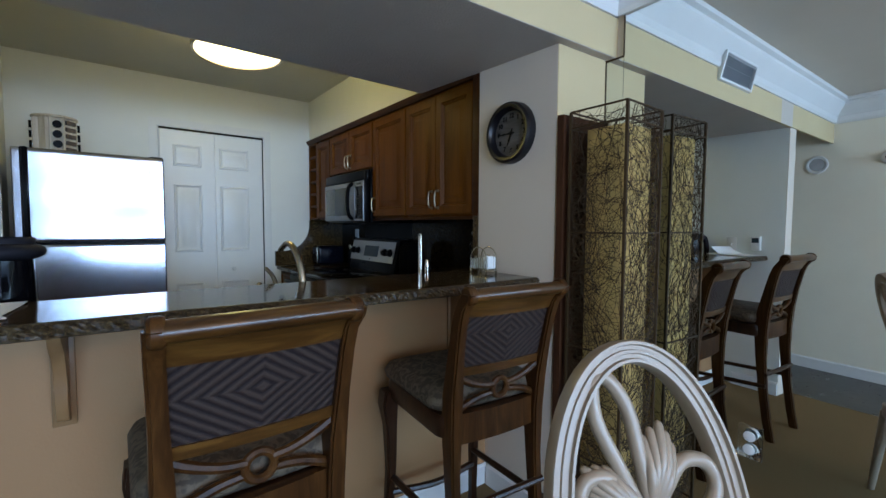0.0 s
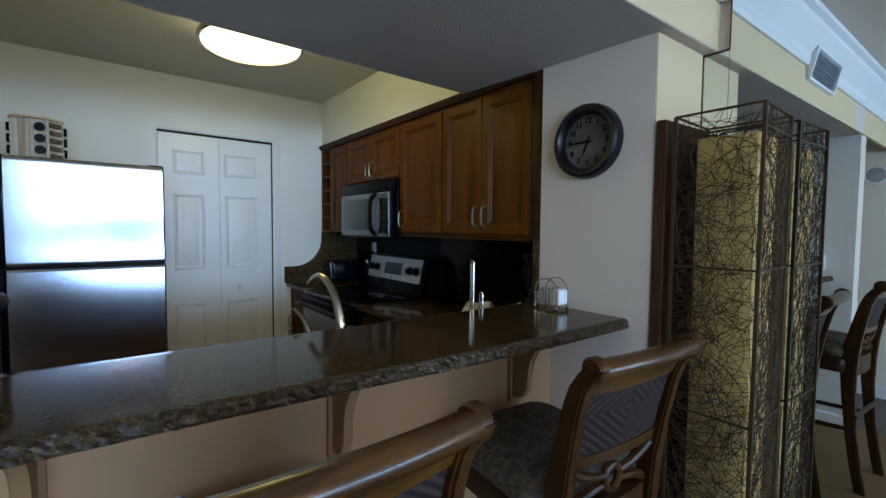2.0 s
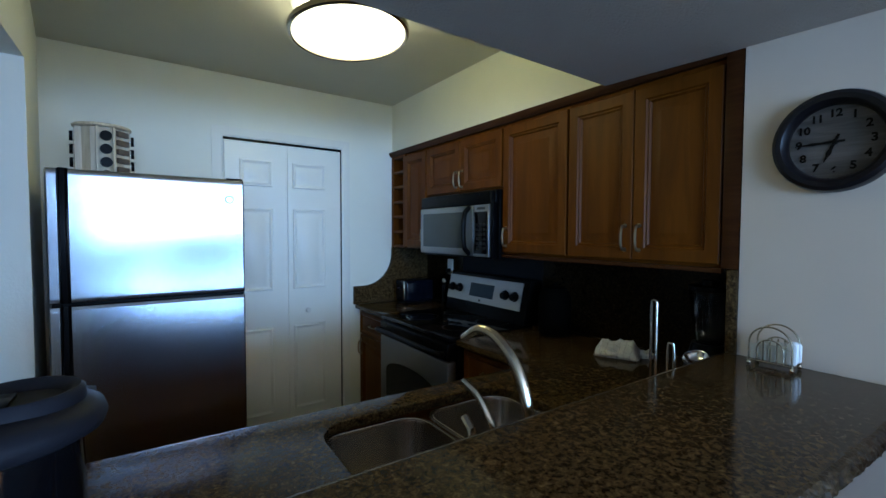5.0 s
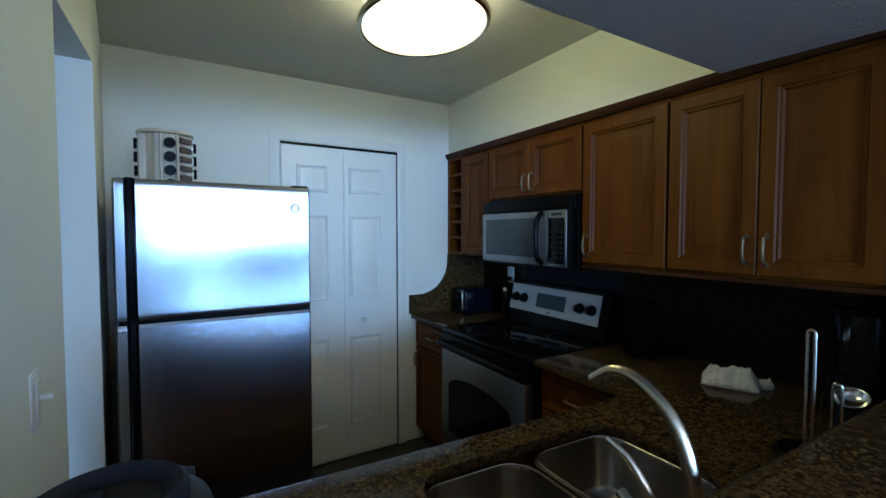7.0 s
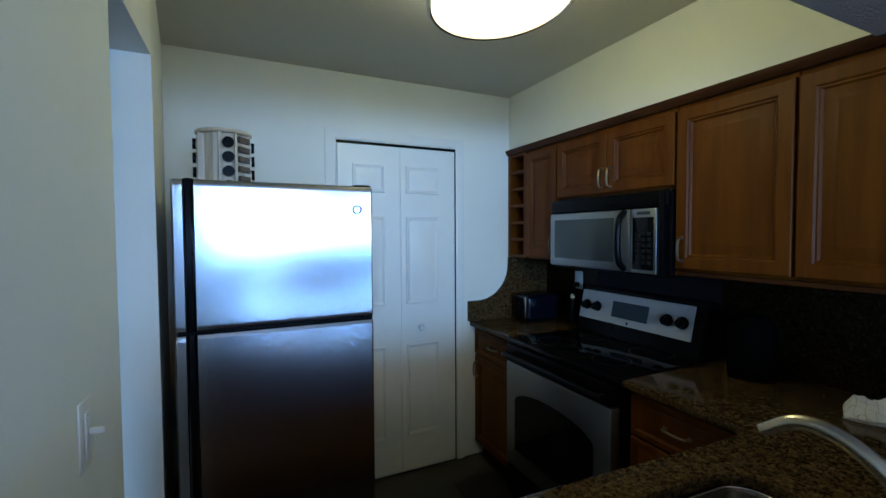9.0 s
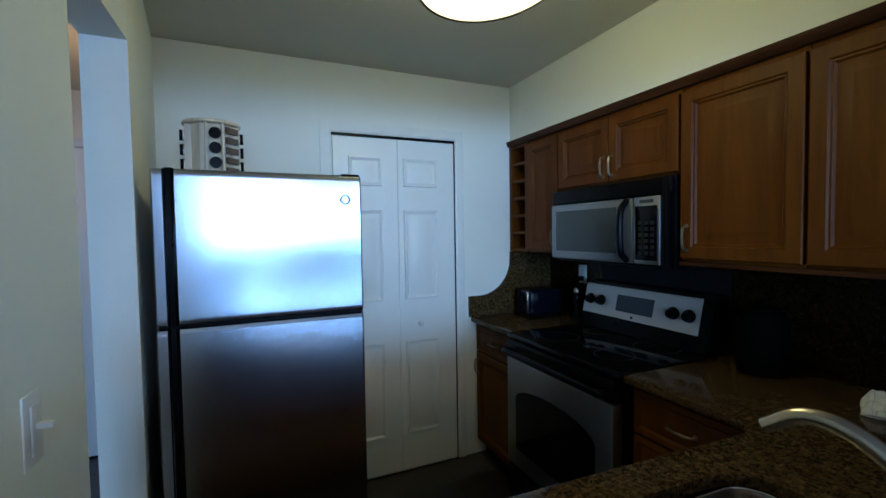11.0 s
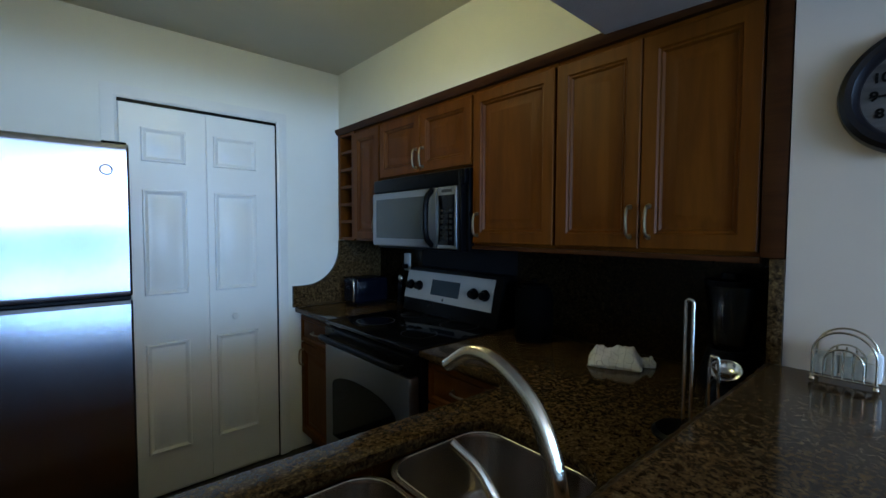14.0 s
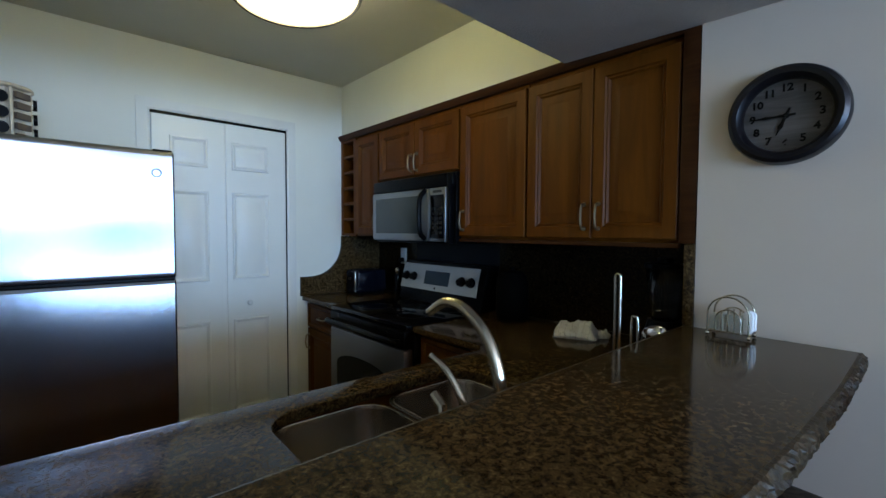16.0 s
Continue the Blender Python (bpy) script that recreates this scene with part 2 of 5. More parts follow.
NAPKIN = plain("cream_napkin", (0.50, 0.49, 0.42), 0.85, var=0.08, scale=60, bumpy=0.4, bscale=120)
PAPER = plain("paper", (0.78, 0.78, 0.76), 0.8, var=0.04)
TOWEL = towel_mat()
DRUMGLASS = glow("lamp_drum_glass", (1.0, 0.92, 0.50), 6.0)
DIFFUSER = glow("lamp_glass", (1.0, 0.93, 0.62), 4.0)
SCREEN = plain("lcd", (0.016, 0.030, 0.042), 0.2, spec=0.2)
MIRROR, _n, _l, _b = mat("mirror_silver", 0.0, 1.0)
_b.inputs["Base Color"].default_value = (0.80, 0.84, 0.82, 1)


# ---------- mesh helpers ----------
BASE = {}


def thing(name, base, label, category, group="", rz=0.0):
    ob = new(name)
    ob.matrix_world = pose(*base, 0, 0, rz)
    ob.empty_display_size = 0.1
    return tagged(ob, label, category, group)


def placed(name, base, label, category, group=""):
    """A thing whose parts are given in the room's coordinates."""
    ob = thing(name, base, label, category, group)
    BASE[ob.name] = Vector(base)
    return ob


def part(name, bm, material, parent=None, label="", smooth=30, kind=""):
    ref = parent
    while ref is not None and ref.name not in BASE and ref.parent is not None:
        ref = ref.parent
    if ref is not None and ref.name in BASE:
        bmesh.ops.translate(bm, verts=bm.verts, vec=-BASE[ref.name])
    bmesh.ops.recalc_face_normals(bm, faces=bm.faces)
    me = bpy.data.meshes.new(name)
    if smooth:
        lim = radians(smooth)
        for f in bm.faces:
            f.smooth = True
        for e in bm.edges:
            if len(e.link_faces) == 2 and e.calc_face_angle(0) > lim:
                e.smooth = False
    bm.to_mesh(me)
    bm.free()
    ob = new(name, me)
    if material:
        me.materials.append(material)
    if parent is not None:
        ob.parent = parent
    return tagged(ob, label, "", "", kind)


def structure(name, bm, material, label, smooth=30):
    return tagged(part(name, bm, material, None, label, smooth), label, name.rstrip("_0123456789").replace("_", " "), "", "structure")


def box(x0, x1, y0, y1, z0, z1, bevel=0.0, bm=None, seg=2):
    bm = bm or bmesh.new()
    r = bmesh.ops.create_cube(bm, size=1.0)
    for v in r["verts"]:
        v.co = Vector((x0 + (v.co.x + 0.5) * (x1 - x0), y0 + (v.co.y + 0.5) * (y1 - y0), z0 + (v.co.z + 0.5) * (z1 - z0)))
    if bevel:
        es = list({e for v in r["verts"] for e in v.link_edges})
        bmesh.ops.bevel(bm, geom=es, offset=bevel, segments=seg, affect="EDGES", profile=0.5)
    return bm


def prism(pts, lo, hi, axes="xy", bm=None, bevel=0.0):
    """A polygon in the plane of two axes, pushed from lo to hi along the third."""
    bm = bm or bmesh.new()
    i, j = "xyz".index(axes[0]), "xyz".index(axes[1])
    k = 3 - i - j

    def co(p, h):
        c = [0, 0, 0]
        c[i], c[j], c[k] = p[0], p[1], h
        return c
    a = [bm.verts.new(co(p, lo)) for p in pts]
    b = [bm.verts.new(co(p, hi)) for p in pts]
    fs = [bm.faces.new(a), bm.faces.new(b)]
    for q in range(len(pts)):
        r = (q + 1) % len(pts)
        fs.append(bm.faces.new((a[q], a[r], b[r], b[q])))
    if bevel:
        es = [e for f in fs[:2] for e in f.edges]
        bmesh.ops.bevel(bm, geom=es, offset=bevel, segments=2, affect="EDGES", profile=0.5)
    return bm


def rings(loops, bm=None, cap=True, closed=True):
    """Skins a list of loops with the same number of points."""
    bm = bm or bmesh.new()
    vs = [[bm.verts.new(p) for p in lp] for lp in loops]
    n = len(vs[0])
    for a, b in zip(vs, vs[1:]):
        for i in range(n if closed else n - 1):
            j = (i + 1) % n
            bm.faces.new((a[i], a[j], b[j], b[i]))
    if cap:
        bm.faces.new(vs[0])
        bm.faces.new(vs[-1])
    return bm


def tube(path, r, sides=8, bm=None, cap=True, flat=1.0):
    """A round bar along points; r may be one radius or one for each point."""
    pts = [Vector(p) for p in path]
    rs = r if isinstance(r, (list, tuple)) else [r] * len(pts)
    loops, up = [], None
    for i, p in enumerate(pts):
        d = (pts[min(i + 1, len(pts) - 1)] - pts[max(i - 1, 0)]).normalized()
        if up is None:
            up = d.orthogonal().normalized()
        up = (up - d * up.dot(d)).normalized()
        side = d.cross(up)
        loops.append([p + (up * math.cos(a) * flat + side * math.sin(a)) * rs[i] for a in (2 * math.pi * q / sides for q in range(sides))])
    return rings(loops, bm, cap)


def lathe(profile, seg=24, at=(0, 0, 0), axis="z", bm=None):
    """Turns (radius, height) points round an axis."""
    loops = []
    for r, h in profile:
        lp = []
        for q in range(seg):
            a = 2 * math.pi * q / seg
            c, s = max(r, 1e-4) * math.cos(a), max(r, 1e-4) * math.sin(a)
            v = {"z": (c, s, h), "x": (h, c, s), "y": (c, h, s)}[axis]
            lp.append(Vector(v) + Vector(at))
        loops.append(lp)
    bm = bm or bmesh.new()
    vs = [[bm.verts.new(p) for p in lp] for lp in loops]
    if profile[0][0] > 1e-3 and profile[-1][0] > 1e-3:
        vs.append(vs[0])                              # a ring: the profile closes on itself
    for a, b in zip(vs, vs[1:]):
        for i in range(seg):
            j = (i + 1) % seg
            bm.faces.new((a[i], a[j], b[j], b[i]))
    for r, lp in ((profile[0][0], vs[0]), (profile[-1][0], vs[-1])):
        if r <= 1e-3:
            bm.faces.new(lp)
    return bm


def curve(pts, n=8):
    """A smooth line through points (Catmull-Rom)."""
    p = [Vector(q) for q in pts]
    p = [2 * p[0] - p[1]] + p + [2 * p[-1] - p[-2]]
    out = []
    for i in range(1, len(p) - 2):
        for k in range(n):
            t = k / n
            out.append(0.5 * (2 * p[i] + (p[i + 1] - p[i - 1]) * t + (2 * p[i - 1] - 5 * p[i] + 4 * p[i + 1] - p[i + 2]) * t * t
                              + (3 * p[i] - p[i - 1] - 3 * p[i + 1] + p[i + 2]) * t ** 3))
    return out + [p[-2]]


def panel(M, u0, u1, v0, v1, prof, bm=None):
    """Stepped rectangular rings: prof lists (inset, height); M turns (u, v, h) into the room."""
    return rings([[M(u0 + i, v0 + i, h), M(u1 - i, v0 + i, h), M(u1 - i, v1 - i, h), M(u0 + i, v1 - i, h)] for i, h in prof], bm)


def rrect(x0, x1, y0, y1, r, z, n=6, f=lambda x, y: (x, y)):
    out = []
    for cx, cy, a0 in ((x1 - r, y1 - r, 0), (x0 + r, y1 - r, 90), (x0 + r, y0 + r, 180), (x1 - r, y0 + r, 270)):
        for k in range(n + 1):
            a = radians(a0 + 90 * k / n)
            out.append((*f(cx + r * math.cos(a), cy + r * math.sin(a)), z))
    return out


def sh(x, y):
    """The bar side of the room stands a little askew to the back wall."""
    return x, y - 0.05 * (x + 0.36)


def shear(bm):
    for v in bm.verts:
        v.co.x, v.co.y = sh(v.co.x, v.co.y)
    return bm


def words(text, size, material, parent, m, label="", depth=0.0006, name="lettering", weight=0.0):
    cu = bpy.data.curves.new(name, "FONT")
    cu.offset = weight
    cu.body, cu.size, cu.extrude, cu.align_x, cu.align_y = text, size, depth, "CENTER", "CENTER"
    tmp = bpy.data.objects.new(name, cu)
    me = bpy.data.meshes.new_from_object(tmp)
    bpy.data.objects.remove(tmp)
    me.materials.clear()
    me.materials.append(material)
    ob = new(name, me)
    ob.parent, ob.matrix_local = parent, m
    return tagged(ob, label)


# ---------- the rooms ----------
LIV_Z, SOF_Z, KIT_Z = 2.39, 2.05, 2.43
structure("wall_north", box(-2.50, 0.12, 0.0, 0.12, 0, 2.5), WHITE, "white painted kitchen back wall round the folding door")
structure("wall_east", box(0.0, 0.12, -2.9, 0.0, 0, 2.5), WHITE, "white wall behind the kitchen cabinets")
structure("wall_bulkhead", box(-0.338, 0.0, -2.36, 0.0, 2.066, 2.5), WHITE, "white bulkhead above the wall cabinets")
structure("wall_kitchen_west", prism([(-2.355, 0), (-2.25, -0.915), (-2.365, -0.915), (-2.5, 0)], 0, 2.5), WHITE, "white side wall beside the refrigerator")
structure("wall_header", box(-2.365, -2.25, -1.336, -0.915, 2.05, 2.5), WHITE, "white header over the opening to the hall")
structure("wall_bar_end", prism([(-2.257, -1.336), (-2.262, -2.785), (-2.372, -2.785), (-2.372, -1.336)], 0, 2.5, bevel=0.004), WHITE_DAYLIT, "white wall that the bar runs into, cool daylight put into its paint")
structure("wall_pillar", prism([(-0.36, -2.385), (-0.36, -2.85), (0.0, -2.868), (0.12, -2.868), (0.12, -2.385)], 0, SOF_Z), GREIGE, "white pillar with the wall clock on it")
structure("wall_hall", box(WALL_LEFT - 0.12, WALL_LEFT, -4.4, 2.2, 0, 2.5), WARMW, "white wall along the hall and dining room")
structure("wall_return", box(-4.4, WALL_LEFT - 0.12, -4.40, -4.28, 0, 2.5), WARMW, "white return wall of the dining room")
structure("wall_west", box(-4.52, -4.4, WALL_FRONT, -4.28, 0, 2.5), WARMW, "white side wall of the dining room")
structure("wall_hall_end", box(WALL_LEFT, -2.3, 1.05, 1.17, 0, 2.5), WARMW, "white wall at the end of the hall")
structure("wall_hall_east", box(-2.5, -2.38, 0.12, 2.0, 0, 2.5), WARMW, "white wall of the hall")
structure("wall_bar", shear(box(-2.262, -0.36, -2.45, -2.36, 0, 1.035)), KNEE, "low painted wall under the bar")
sof = prism([(-0.0, -1.89), (-2.262, -1.89), (-2.262, -2.80), (-0.36, -2.898), (0.12, -2.922), (0.12, -1.89)], SOF_Z, 2.5)
for v in sof.verts:
    if v.co.z < 2.2:
        v.co.z = 2.055 + 0.033 * (v.co.y + 1.89)
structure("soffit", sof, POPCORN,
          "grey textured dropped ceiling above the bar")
structure("beam", prism([(-3.3, -2.745), (-0.36, -2.900), (0.12, -2.925), (0.12, -2.905), (-0.36, -2.880), (-3.3, -2.725)], 2.0245, 2.5), TAN, "tan painted face of the dropped ceiling")
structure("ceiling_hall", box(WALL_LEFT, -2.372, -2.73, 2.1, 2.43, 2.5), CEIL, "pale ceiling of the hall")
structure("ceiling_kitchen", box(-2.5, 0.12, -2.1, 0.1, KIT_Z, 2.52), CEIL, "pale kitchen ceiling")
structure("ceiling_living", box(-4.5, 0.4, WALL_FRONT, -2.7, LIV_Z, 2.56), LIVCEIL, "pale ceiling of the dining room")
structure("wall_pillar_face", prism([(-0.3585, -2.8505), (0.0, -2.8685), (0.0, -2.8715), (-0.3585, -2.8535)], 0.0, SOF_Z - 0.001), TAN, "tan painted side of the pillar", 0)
# Greige skin darker than its wall, added to keep the daylit end dim.
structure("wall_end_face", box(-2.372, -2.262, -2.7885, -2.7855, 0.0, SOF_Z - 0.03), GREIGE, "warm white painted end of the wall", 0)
# mirror wall, square to the bar
MA = math.atan(0.05)
MX = lambda y: -0.045 + 0.05 * (y + 2.9)
structure("wall_mirror_side", prism([(MX(-2.87) + 0.012, -2.87), (MX(-8) + 0.012, -8.0), (MX(-8) + 0.2, -8.0), (MX(-2.87) + 0.2, -2.87)], 0, 2.5), GREIGE, "wall behind the large mirror")


def mirror():
    t = placed("wall_mirror", (-0.05, -5.0, 0), "large frameless wall mirror from floor to cornice beside the pillar", "mirror")
    def pane(ya, yb, z0, z1, lab):
        part("pane", prism([(MX(ya), ya), (MX(yb), yb), (MX(yb) + 0.010, yb), (MX(ya) + 0.010, ya)], z0, z1), MIRROR, t, lab, 0)
    pane(-2.872, -2.955, 0.1, 2.014, "narrow mirror strip under the beam")
    pane(-2.957, -4.90, 0.1, 2.205, "mirror pane")
    pane(-4.905, -6.90, 0.1, 2.205, "mirror pane")
    for ya, yb, z0, z1 in ((-2.862, -2.872, 0.1, 2.022), (-2.955, -2.957, 2.020, 2.188)):
        part("edge_strip", prism([(MX(ya) - 0.004, ya), (MX(yb) - 0.004, yb), (MX(yb) + 0.01, yb), (MX(ya) + 0.01, ya)], z0, z1), DARKMETAL, t, "thin dark mirror edge strip", 0)
    part("edge_strip", prism([(MX(-2.872) - 0.004, -2.872), (MX(-2.955) - 0.004, -2.955), (MX(-2.955) + 0.01, -2.955), (MX(-2.872) + 0.01, -2.872)], 2.014, 2.0195), DARKMETAL, t, "thin dark mirror edge strip", 0)


mirror()


def crown(name, a, b, side, label):
    """Stepped cornice from a to b; side: the unit vector into the room."""
    prof = [(0.0, 2.190), (0.012, 2.190), (0.02, 2.210), (0.02, 2.245), (0.045, 2.285), (0.068, 2.315), (0.078, 2.335), (0.078, 2.352), (0.10, 2.364), (0.10, 2.389), (0.0, 2.389)]
    loops = [[(p[0] + side[0] * o, p[1] + side[1] * o, z) for o, z in prof] for p in (a, b)]
    structure(name, rings(loops), TRIMW, label, 20)


crown("trim_1", (-3.3, -2.745), (MX(-2.92), -2.916), (-0.05, -1.0), "white stepped cornice along the beam")
crown("trim_2", (MX(-2.9), -2.9), (MX(-8), -8.0), (-1, 0.05), "white stepped cornice above the mirror")
crown("trim_3", (WALL_LEFT, -2.75), (WALL_LEFT, -4.4), (1, 0), "white stepped cornice along the hall wall")


def skirting(name, pts, h=0.10, t=0.014, mat_=None):
    loops = []
    n = len(pts)
    for i, p in enumerate(pts):
        a, b = Vector(pts[max(i - 1, 0)]), Vector(pts[min(i + 1, n - 1)])
        d = (b - a).normalized()
        nrm = Vector((d.y, -d.x))
        loops.append([(p[0], p[1], 0), (p[0] + nrm.x * t, p[1] + nrm.y * t, 0), (p[0] + nrm.x * t, p[1] + nrm.y * t, h - 0.012),
                      (p[0] + nrm.x * t * 0.4, p[1] + nrm.y * t * 0.4, h), (p[0], p[1], h)])
    structure(name, rings(loops), mat_ or TRIMW, "white painted skirting board")


skirting("baseboard_1", [(-0.36, -2.85), (-0.36, -2.47)][::-1])
skirting("baseboard_2", [(-0.36, -2.45), (-2.262, -2.355)][::-1])
skirting("baseboard_3", [(WALL_LEFT, 1.05), (WALL_LEFT, -4.4)][::-1])
skirting("baseboard_4", [(MX(-2.87), -2.87), (MX(-7.9), -7.9)])
skirting("baseboard_5", [(-2.262, -2.47), (-2.262, -2.785)][::-1])

# window wall with its opening
x0, x1, z0, z1 = WIN
yf = WALL_FRONT
for i, (a, b, c, d) in enumerate(((-4.52, x0, 0, 2.5), (x1, 0.3, 0, 2.5), (x0, x1, z1, 2.5), (x0, x1, 0, z0))):
    structure(f"wall_south_{i + 1}", box(a, b, yf - 0.15, yf, c, d), WHITE, "white wall round the balcony door")
wt = placed("window_1", (-2.23, yf, z0), "white framed glazed balcony door", "window")
wt["kind"] = "structure"
for xa, xb in ((x0, x0 + 0.05), (-2.26, -2.20), (x1 - 0.05, x1)):
    part("window_frame", box(xa, xb, yf - 0.10, yf - 0.04, z0, z1), TRIMW, wt)
for za, zb in ((z0, z0 + 0.05), (z1 - 0.05, z1)):
    part("window_frame", box(x0 + 0.05, x1 - 0.05, yf - 0.098, yf - 0.042, za, zb), TRIMW, wt)

# floors
structure("ground", box(-200, 200, -200, 200, -0.5, -0.12), plain("concrete", (0.3, 0.29, 0.27), 0.8), "plain ground outside the building", 0)
structure("floor_dining", prism([(-2.43, -2.78), (-2.43, -8.1), (0.3, -8.1), (0.3, -2.36), (-2.30, -2.36), (-2.30, -2.78)], -0.1, 0.0), CARPET, "beige carpet of the dining room", 0)
structure("floor_hall", box(-4.5, -2.43, -8.1, 2.1, -0.1, -0.002), TILE, "dark tiled hall floor", 0)
structure("floor_kitchen", box(-2.43, 0.1, -2.36, 2.1, -0.1, -0.008), GROUT, "dark kitchen floor", 0)

# ---------- folding door ----------
DX0, DX1, DZ = -1.522, -0.757, 2.032
YD = -0.004


def casing():
    w = 0.062
    bm = bmesh.new()
    prof = [(0.0, 0.0), (0.0, -0.010), (0.012, -0.016), (0.045, -0.012), (w, -0.008), (w, 0.0)]
    path = [(DX0, 0.0, -1, 0), (DX0, DZ + 0.012, -1, 1), (DX1, DZ + 0.012, 1, 1), (DX1, 0.0, 1, 0)]
    loops = [[(x + sx * o, h - 0.001, z + sz * o) for o, h in prof] for x, z, sx, sz in path]
    return rings(loops, bm)


door = placed("door_1", (-1.14, 0, 0), "closed white six-panel folding pantry door in a white casing", "door")
door["kind"] = "structure"
part("door_casing", casing(), DOORW, door)
part("door_track", box(DX0, DX1, YD - 0.002, YD + 0.01, DZ - 0.004, DZ + 0.012), BLACK, door, "dark gap along the top of the door", 0)
part("door_gap", box(DX1 - 0.010, DX1, YD - 0.004, YD + 0.01, 0, DZ - 0.004), BLACK, door, "dark gap beside the door", 0)


def door_leaf(xa, xb, pa, pb):
    P = lambda u, v, h: (u, YD - 0.012 + (-h), v)
    bm = panel(P, xa, xb, 0.012, DZ - 0.008, [(0, -0.03), (0, -0.003), (0.003, 0)])
    for za, zb in ((0.235, 0.815), (1.065, 1.605), (1.745, 1.915)):
        panel(P, pa, pb, za, zb, [(0, 0.0005), (0.004, 0.009), (0.010, 0.0095), (0.024, 0.0008), (0.036, 0.0008), (0.056, 0.009)], bm)
    return bm


part("leaf", door_leaf(DX0 + 0.004, -1.1400, -1.432, -1.236), DOORW, door)
part("leaf", door_leaf(-1.1392, DX1 - 0.011, -1.106, -0.882), DOORW, door)
part("knob", lathe([(0.0, 0.0), (0.010, 0.0), (0.008, -0.012), (0.017, -0.020), (0.018, -0.028), (0.010, -0.036), (0, -0.037)], 20, (-1.014, YD - 0.012, 0.914), "y"), TRIMW, door, "small round white knob")

door2 = placed("door_2", (-2.86, 1.05, 0), "closed plain white entrance door at the end of the hall", "door")
door2["kind"] = "structure"
part("leaf", box(-3.26, -2.46, 1.030, 1.049, 0.012, 2.05, 0.003), DOORW, door2)
part("door_casing", box(-3.28, -2.44, 1.018, 1.049, 2.056, 2.115, 0.004), TRIMW, door2)
part("threshold", box(-3.26, -2.46, 1.015, 1.049, -0.001, 0.010, 0.002), BLACK, door2, "dark threshold strip", 0)
part("peephole", lathe([(0, 0), (0.008, 0), (0.006, -0.004), (0, -0.004)], 14, (-3.12, 1.030, 1.50), "y"), CHROME, door2)

# ---------- granite splash with its curve, and worktops ----------
CT = 0.915                                # top of the kitchen worktops
arc = [(-0.585 + 0.235 * math.cos(radians(a)), 1.285 + 0.235 * math.sin(radians(a))) for a in range(-90, 1, 9)]
structure("trim_splash_north", prism([(-0.022, CT + 0.0005), (-0.668, CT + 0.0005), (-0.668, 1.050)] + arc + [(-0.350, 1.335), (-0.022, 1.335)], -0.018, 0.0, "xz"), GRANITE,
          "brown granite splashback with a curved top")
structure("trim_splash_stove", box(-0.020, 0.0, -1.267, -0.500, 0.88, 1.335), STOVE_BACK_SHADED, "plain panel added behind the stove, shade put into its dark colour")
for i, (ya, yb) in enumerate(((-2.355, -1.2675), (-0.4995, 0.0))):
    structure(f"trim_splash_east_{i + 1}", box(-0.022, 0.0, ya, yb, CT + 0.0005, 1.335), SPLASH_SHADED, "brown granite splashback behind the worktop, shade put into its dark tone")
structure("trim_splash_south", box(-0.368, -0.022, -2.384, -2.352, 0.92, 1.335, 0.002), GRANITE, "brown granite return beside the pillar")


def slab(outer, z0, z1, hole=None, round_=0.006):
    bm = bmesh.new()
    def loop(pts):
        vs = [bm.verts.new((p[0], p[1], z1)) for p in pts]
        return [bm.edges.new((vs[i], vs[(i + 1) % len(vs)])) for i in range(len(vs))]
    es = loop(outer)
    if hole:
        es += loop(hole)
    bmesh.ops.triangle_fill(bm, edges=es, use_beauty=True)
    r = bmesh.ops.extrude_face_region(bm, geom=list(bm.faces))
    vs = [v for v in r["geom"] if isinstance(v, bmesh.types.BMVert)]
    bmesh.ops.translate(bm, verts=vs, vec=(0, 0, z0 - z1))
    bmesh.ops.recalc_face_normals(bm, faces=bm.faces)
    sharp = [e for e in bm.edges if len(e.link_faces) == 2 and e.calc_face_angle(0) > radians(60) and abs(e.verts[0].co.z - e.verts[1].co.z) < 1e-5]
    bmesh.ops.bevel(bm, geom=sharp, offset=round_, segments=2, affect="EDGES", profile=0.6)
    return bm


SINK = (-1.55, -0.90, -2.245, -1.87)
worktop = tagged(part("worktop", slab([(-0.655, -0.010), (-0.012, -0.010), (-0.012, -0.498), (-0.655, -0.498)], CT - 0.03, CT), GRANITE, None),
                 "polished brown granite worktop beside the stove", "worktop", "worktops")
sink_hole = rrect(*SINK, 0.10, CT, 6, sh)
outer = [(-2.255, -1.675), (-0.70, -1.745), (-0.655, -1.70), (-0.655, -1.268), (-0.012, -1.268), (-0.012, -2.35), (-0.36, -2.358), (-2.255, -2.262)]
tagged(part("worktop", slab(outer, CT - 0.03, CT, sink_hole[::-1]), GRANITE, None), "polished brown granite worktop with a sink cut into it", "worktop", "worktops")


